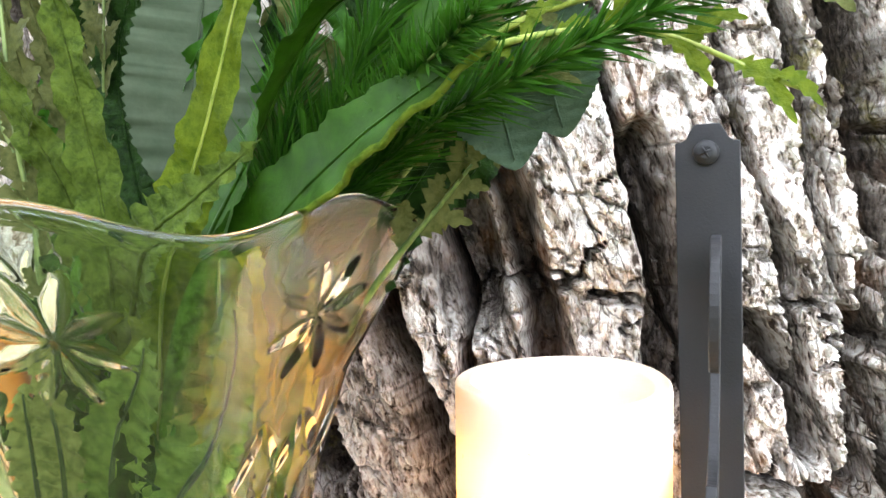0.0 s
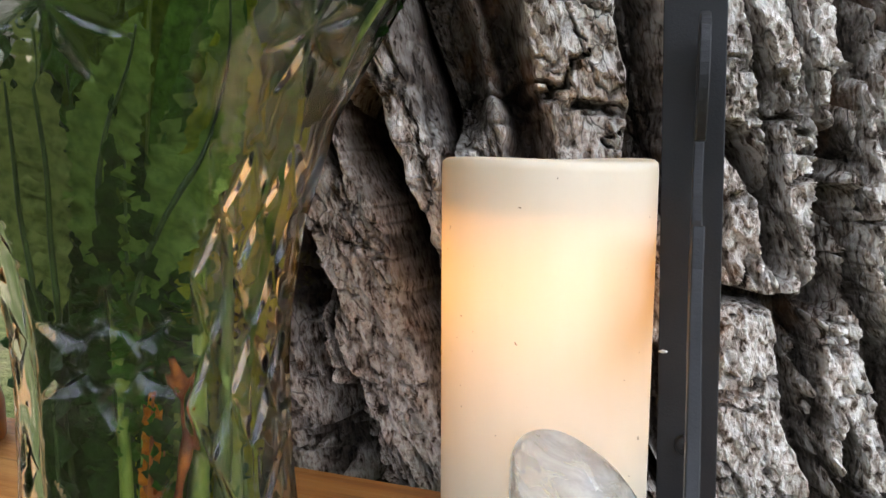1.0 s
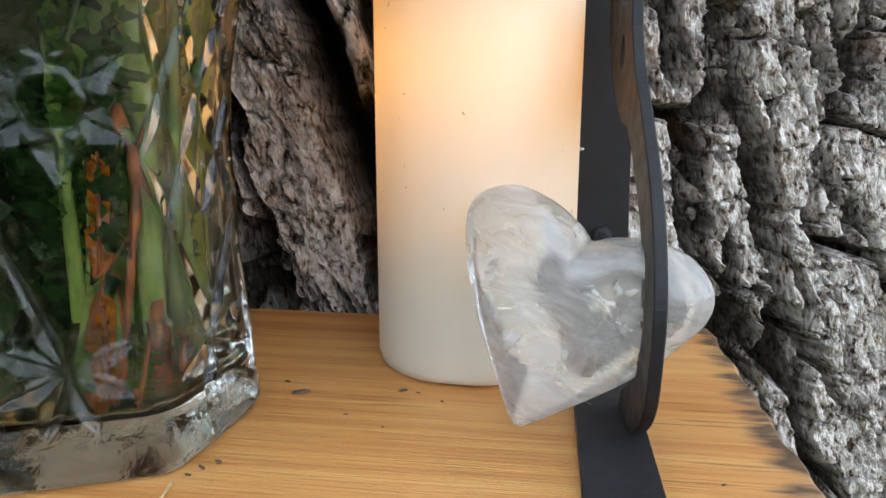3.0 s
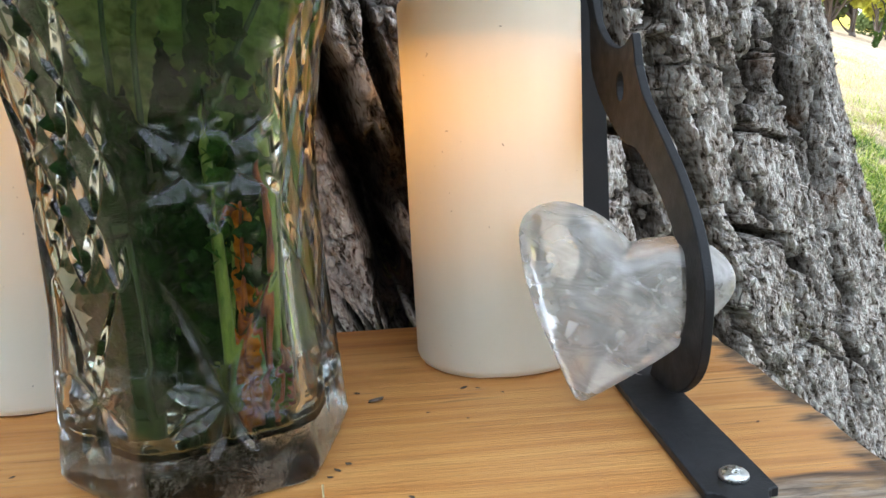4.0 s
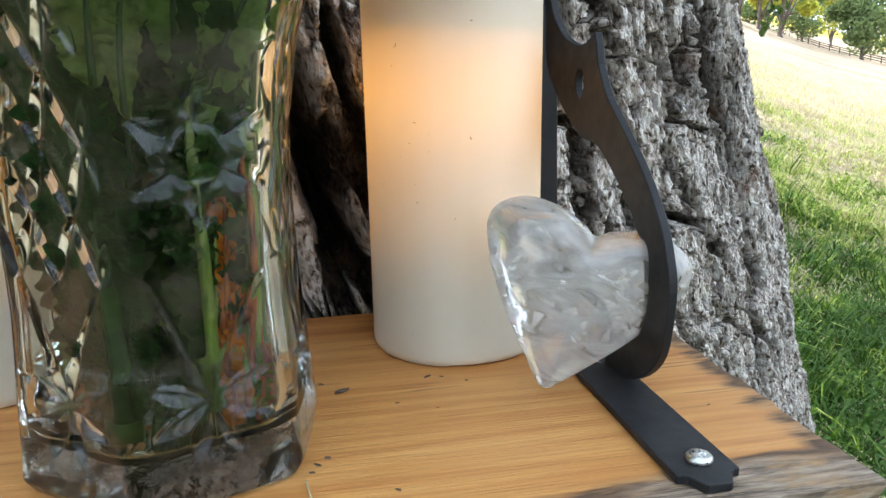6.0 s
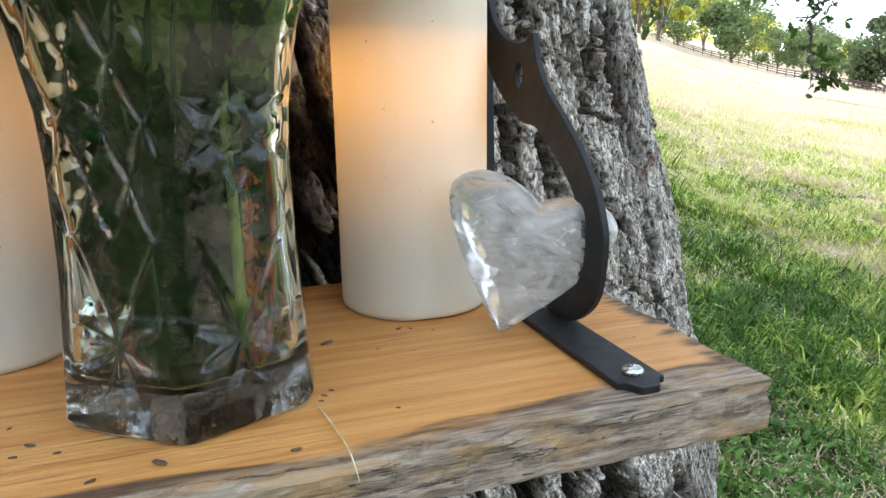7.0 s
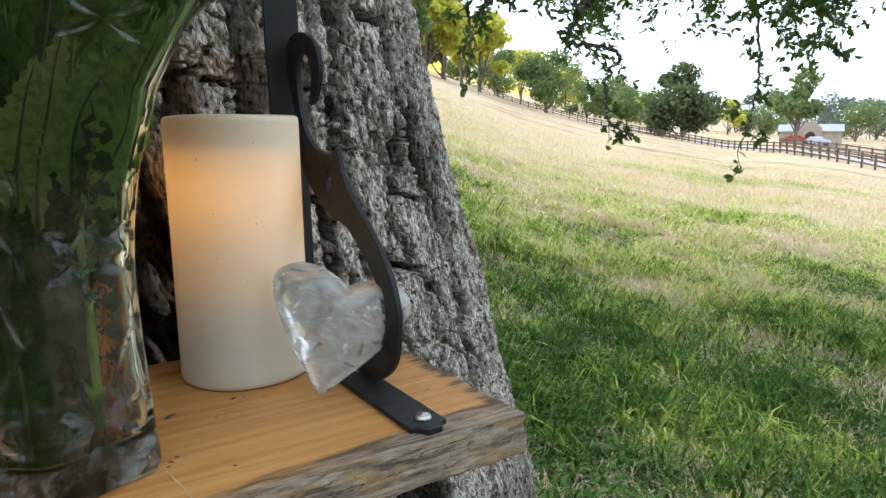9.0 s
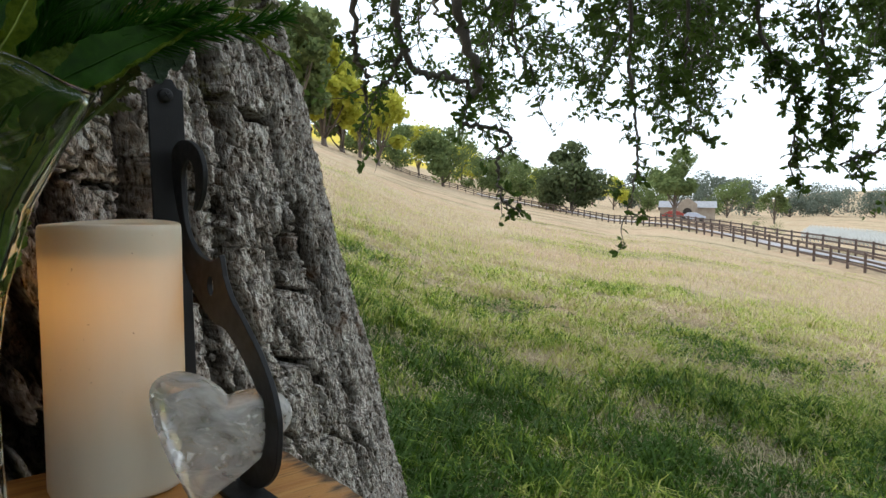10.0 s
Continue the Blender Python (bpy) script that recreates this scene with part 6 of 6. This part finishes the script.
def build_fence(line, spacing, label):
    """Split-rail fence: square posts with three rails, set along a line on the ground."""
    seg = np.linalg.norm(np.diff(line, axis=0), axis=1)
    s = np.concatenate([[0], np.cumsum(seg)])
    at = np.arange(0, s[-1], spacing)
    px, py = np.interp(at, s, line[:, 0]), np.interp(at, s, line[:, 1])
    pz = ground_z(px, py)
    e = thing("rail_fence", (px[0], py[0], float(pz[0])), label, "fence")
    bm = bmesh.new()
    bmesh.ops.create_cube(bm, size=1.0)
    bmesh.ops.scale(bm, vec=(0.15, 0.15, 1.55), verts=bm.verts)
    bmesh.ops.bevel(bm, geom=list(bm.edges), offset=0.012, segments=1, affect="EDGES")
    post = part("post", bm, RAIL, e)
    post.location = (0, 0, 0.58)
    bm = bmesh.new()
    bmesh.ops.create_cube(bm, size=1.0)
    bmesh.ops.scale(bm, vec=(1.0, 0.05, 0.14), verts=bm.verts)
    rail_me = None
    for i in range(len(at)):
        o = (px[i] - px[0], py[i] - py[0], float(pz[i] - pz[0]))
        if i:
            c = new("post", post.data)
            c.parent, c.location = e, (o[0], o[1], o[2] + 0.58)
        if i + 1 < len(at):
            dx, dy, dz = px[i + 1] - px[i], py[i + 1] - py[i], float(pz[i + 1] - pz[i])
            L = math.sqrt(dx * dx + dy * dy + dz * dz)
            for h in (0.45, 0.85, 1.22):
                if rail_me is None:
                    r = part("rail", bm, RAIL, e)
                    rail_me = r.data
                else:
                    r = new("rail", rail_me)
                    r.parent = e
                r.matrix_basis = Matrix.Translation((o[0] + dx / 2, o[1] + dy / 2, o[2] + dz / 2 + h)) @ Matrix.Rotation(math.atan2(dy, dx), 4, "Z") @ Matrix.Rotation(-math.asin(dz / L), 4, "Y") @ Matrix.Diagonal((L, 1, 1, 1))


build_road()
build_fence(valley_line(13, 54, 0.0, 200), 2.4, "dark brown three-rail wooden fence along the meadow")
build_fence(valley_line(13, 33, 11.5, 120), 2.4, "dark brown rail fence on the far side of the road")


# ---- barn, cars and vineyard stakes ----
def box(bm, x0, x1, y0, y1, z0, z1):
    m = bmesh.ops.create_cube(bm, size=1.0)["verts"]
    bmesh.ops.scale(bm, vec=(x1 - x0, y1 - y0, z1 - z0), verts=m)
    bmesh.ops.translate(bm, vec=((x0 + x1) / 2, (y0 + y1) / 2, (z0 + z1) / 2), verts=m)


def build_barn():
    x, y, z = tree_at(31.0, 142)
    e = thing("barn", (x, y, z - 0.2), "small stone barn with grey roof and dark arched doorway", "building", turn=31.0 + 90)
    stone = m_plain("barn_stone", (0.30, 0.25, 0.20), (0.42, 0.36, 0.30), 0.9, 1.5)
    slate = m_plain("barn_roof", (0.22, 0.23, 0.25), (0.32, 0.33, 0.35), 0.8, 2.0)
    dark = m_plain("doorway_shade", (0.02, 0.018, 0.016), (0.05, 0.04, 0.035), 0.9, 2.0)
    bm = bmesh.new()
    box(bm, -4.8, 4.8, -2.5, 2.5, 0, 2.5)
    part("wall", bm, stone, e)
    bm = bmesh.new()
    vs = [bm.verts.new(p) for p in ((-1.7, 2.5, 0), (1.7, 2.5, 0), (1.7, 2.5, 3.1), (0, 2.5, 4.3), (-1.7, 2.5, 3.1), (-1.7, 3.3, 0), (1.7, 3.3, 0), (1.7, 3.3, 3.1), (0, 3.3, 4.3), (-1.7, 3.3, 3.1))]
    for q in ((0, 1, 2, 3, 4), (9, 8, 7, 6, 5), (0, 5, 6, 1), (1, 6, 7, 2), (2, 7, 8, 3), (3, 8, 9, 4), (4, 9, 5, 0)):
        bm.faces.new([vs[i] for i in q])
    part("gable", bm, stone, e)
    bm = bmesh.new()
    vs = [bm.verts.new(p) for p in ((-5.1, -2.9, 2.45), (5.1, -2.9, 2.45), (5.1, 2.9, 2.45), (-5.1, 2.9, 2.45), (-5.1, 0, 3.6), (5.1, 0, 3.6))]
    for q in ((0, 1, 5, 4), (2, 3, 4, 5), (1, 2, 5), (3, 0, 4), (0, 3, 2, 1)):
        bm.faces.new([vs[i] for i in q])
    part("roof", bm, slate, e)
    # near-black sheets on the closed gable stand for the shade inside the doorway
    bm = bmesh.new()
    arch = [(-0.8, 0)] + [(0.8 * math.cos(k), 1.6 + 0.8 * math.sin(k)) for k in np.linspace(math.pi, 0, 9)] + [(0.8, 0)]
    for yy in (3.305, 3.325):
        bm.faces.new([bm.verts.new((px, yy, pz)) for px, pz in arch])
    part("doorway", bm, dark, e, "dark arched doorway")


def build_car(az, d, paint, label):
    x, y, z = tree_at(az, d)
    e = thing("car", (x, y, z), label, "car", "cars parked by the barn", turn=az + 90)
    bm = bmesh.new()
    sec = [(-2.1, 0.45), (-2.1, 0.85), (-1.2, 1.0), (-0.6, 1.45), (0.9, 1.45), (1.5, 0.98), (2.1, 0.85), (2.1, 0.45)]
    a = [bm.verts.new((px, -0.85, pz)) for px, pz in sec]
    b = [bm.verts.new((px, 0.85, pz)) for px, pz in sec]
    bm.faces.new(a)
    bm.faces.new(b[::-1])
    for i in range(8):
        bm.faces.new((a[i], b[i], b[(i + 1) % 8], a[(i + 1) % 8]))
    bmesh.ops.bevel(bm, geom=list(bm.edges), offset=0.07, segments=2, affect="EDGES")
    part("body", bm, m_plain(paint[0], paint[1], paint[2], 0.3, 1.0), e)
    for px in (-1.35, 1.35):
        for py in (-0.8, 0.8):
            v, f = lathe([(0.2, -0.1), (0.33, -0.1), (0.33, 0.1), (0.2, 0.1)], 14)
            w = mesh_part("wheel", v, f, SLOT, e)
            w.matrix_basis = pose(px, py, 0.33, 90, 0, 0)


build_barn()
build_car(31.9, 131, ("red_paint", (0.35, 0.05, 0.04), (0.42, 0.07, 0.06)), "red car parked in front of the barn")
build_car(30.6, 131, ("pale_blue_paint", (0.55, 0.60, 0.75), (0.65, 0.70, 0.80)), "pale blue-white car parked by the barn")


def build_stakes():
    k = m_plain("white_tube", (0.42, 0.44, 0.43), (0.52, 0.54, 0.53), 0.6, 3)
    s = Soup()
    for i in range(13):
        for j in range(26):
            az = 16.8 + 6.6 * (j + 0.5 * (i % 2)) / 26 - 0.05 * i
            d = 84 + 3.4 * i
            x, y, z = tree_at(az, d)
            v, f = lathe([(0.06, 0), (0.06, 0.95)], 5)
            s.add(np.array(v) + (x, y, z), f)
    ob = s.make("vine_tubes", k)
    tagged(ob, "rows of white vine guard tubes in the valley field", "vine guards", kind="stuff")


build_stakes()


# ---- meadow grass ----
def build_grass():
    rnd = np.random.RandomState(5)

    def scatter(n, d0, d1, az0, az1, power):
        d = d0 * (d1 / d0) ** (rnd.rand(n) ** power)
        az = np.radians(rnd.uniform(az0, az1, n))
        return np.stack([d * np.cos(az), d * np.sin(az)], -1), d

    def blades(name, xy, h, w, bend, label):
        n = len(xy)
        z = ground_z(xy[:, 0], xy[:, 1])
        p = np.c_[xy, z - 0.01]
        a = rnd.uniform(0, 2 * math.pi, n)
        side = np.stack([np.cos(a), np.sin(a), 0 * a], -1) * w[:, None]
        b = rnd.uniform(0, 2 * math.pi, n)
        out = np.stack([np.cos(b), np.sin(b), 0 * b], -1) * (h * bend)[:, None]
        up = np.array([0, 0, 1.0]) * h[:, None]
        v = np.stack([p - side, p + side, p + out * 0.32 + up * 0.6 + side * 0.7, p + out * 0.32 + up * 0.6 - side * 0.7, p + out + up * (1 - 0.45 * bend[:, None] ** 2)], 1).reshape(-1, 3)
        i = np.arange(n)[:, None] * 5
        tri = np.concatenate([i + (0, 1, 2), i + (0, 2, 3), i + (3, 2, 4)]).astype(np.int64)
        ob = big_mesh(name, v, tri, BLADES, None, True)
        return tagged(ob, label, "grass", kind="stuff")

    # tufts: broad limp blades that lean out of one crown and lie over each other
    c, d = scatter(9000, 1.6, 13.5, 8, 66, 0.62)
    dens = fbm(c[:, 0] * 1.3, c[:, 1] * 1.3, 40)
    off = np.hypot(c[:, 0] + 0.05, c[:, 1] - 1.1) > 0.95
    ok = (rnd.rand(len(c)) < 0.30 + 2.2 * (dens - 0.34)) & off
    c, d, dens = c[ok], d[ok], dens[ok]
    m = 24
    lush = np.repeat(rnd.uniform(0.35, 1.6, len(c)) ** 1.3 * (0.35 + 1.4 * dens), m)
    spread = np.repeat(rnd.uniform(0.015, 0.07, len(c)), m)
    cc, d = np.repeat(c, m, 0), np.repeat(d, m)
    n = len(cc)
    xy = cc + rnd.normal(size=(n, 2)) * spread[:, None]
    blades("meadow_grass", xy, rnd.uniform(0.05, 0.13, n) * lush, rnd.uniform(0.0022, 0.0060, n) * (1 + 0.05 * d), rnd.uniform(0.7, 1.5, n), "uneven tufts of green meadow grass mixed with dry straw")
    # seed stalks that stand above the mat
    xy, d = scatter(2600, 2.5, 14.0, 8, 66, 0.8)
    n = len(xy)
    blades("seed_stalks", xy, rnd.uniform(0.12, 0.26, n), rnd.uniform(0.0010, 0.0020, n) * (1 + 0.05 * d), rnd.uniform(0.1, 0.7, n), "thin upright seed stalks above the grass")
    xy, d = scatter(110000, 11.0, 48.0, 12, 64, 0.75)
    keep = rnd.rand(len(xy)) < 0.2 + 1.4 * fbm(xy[:, 0] * 0.45, xy[:, 1] * 0.45, 44) ** 1.5
    keep &= d < np.interp(np.degrees(np.arctan2(xy[:, 1], xy[:, 0])), FENCE_AZ, FENCE_D) - 1
    xy, d = xy[keep], d[keep]
    n = len(xy)
    blades("dry_grass", xy, rnd.uniform(0.06, 0.20, n) * np.clip(1.5 - d / 40, 0.35, 1), rnd.uniform(0.003, 0.006, n) * (0.6 + 0.03 * d), rnd.uniform(0.2, 1.3, n), "dry straw-coloured tall grass on the slope")
    # flattened straw and litter between the tufts
    xy, d = scatter(33000, 1.6, 11.0, 8, 66, 0.7)
    n = len(xy)
    ob = blades("cut_straw", xy, rnd.uniform(0.05, 0.11, n), rnd.uniform(0.0012, 0.0027, n) * (1 + 0.06 * d), rnd.uniform(0.9, 1.45, n), "flattened dry straw lying between the tufts")
    straw = m_stem("straw", (0.42, 0.35, 0.20), (0.62, 0.54, 0.36))
    ob.data.materials[0] = straw

    # low broad-leaved weeds in patches
    c, d = scatter(2600, 1.7, 9.0, 8, 66, 0.7)
    ok = (fbm(c[:, 0] * 0.9 + 5, c[:, 1] * 0.9, 48) > 0.50) & (np.hypot(c[:, 0] + 0.05, c[:, 1] - 1.1) > 0.95)
    c = c[ok]
    m = 12
    cc = np.repeat(c, m, 0) + rnd.normal(size=(len(c) * m, 2)) * 0.05
    n = len(cc)
    p = np.c_[cc, ground_z(cc[:, 0], cc[:, 1]) + rnd.uniform(0.01, 0.07, n)]
    az, el = rnd.uniform(0, 2 * math.pi, n), rnd.uniform(-0.3, 0.9, n)
    a = np.stack([np.cos(az) * np.cos(el), np.sin(az) * np.cos(el), np.sin(el)], -1)
    s = np.stack([-np.sin(az), np.cos(az), rnd.uniform(-0.4, 0.4, n)], -1)
    L = rnd.uniform(0.018, 0.045, (n, 1))
    up = np.array([0, 0, 0.12]) * L
    v = np.stack([p, p + a * L * 0.35 + s * L * 0.26 + up, p + a * L * 0.75 + s * L * 0.2 + up, p + a * L, p + a * L * 0.75 - s * L * 0.2 + up, p + a * L * 0.35 - s * L * 0.26 + up], 1).reshape(-1, 3)
    weeds = big_mesh("ground_weeds", v, np.arange(n)[:, None] * 6 + np.arange(6), m_leaf("weed_leaf", (0.03, 0.075, 0.015), (0.11, 0.20, 0.045), 0.5, 0.3, scale=20), None, False)
    tagged(weeds, "patches of low broad-leaved green weeds in the grass", "weeds", kind="stuff")


build_grass()
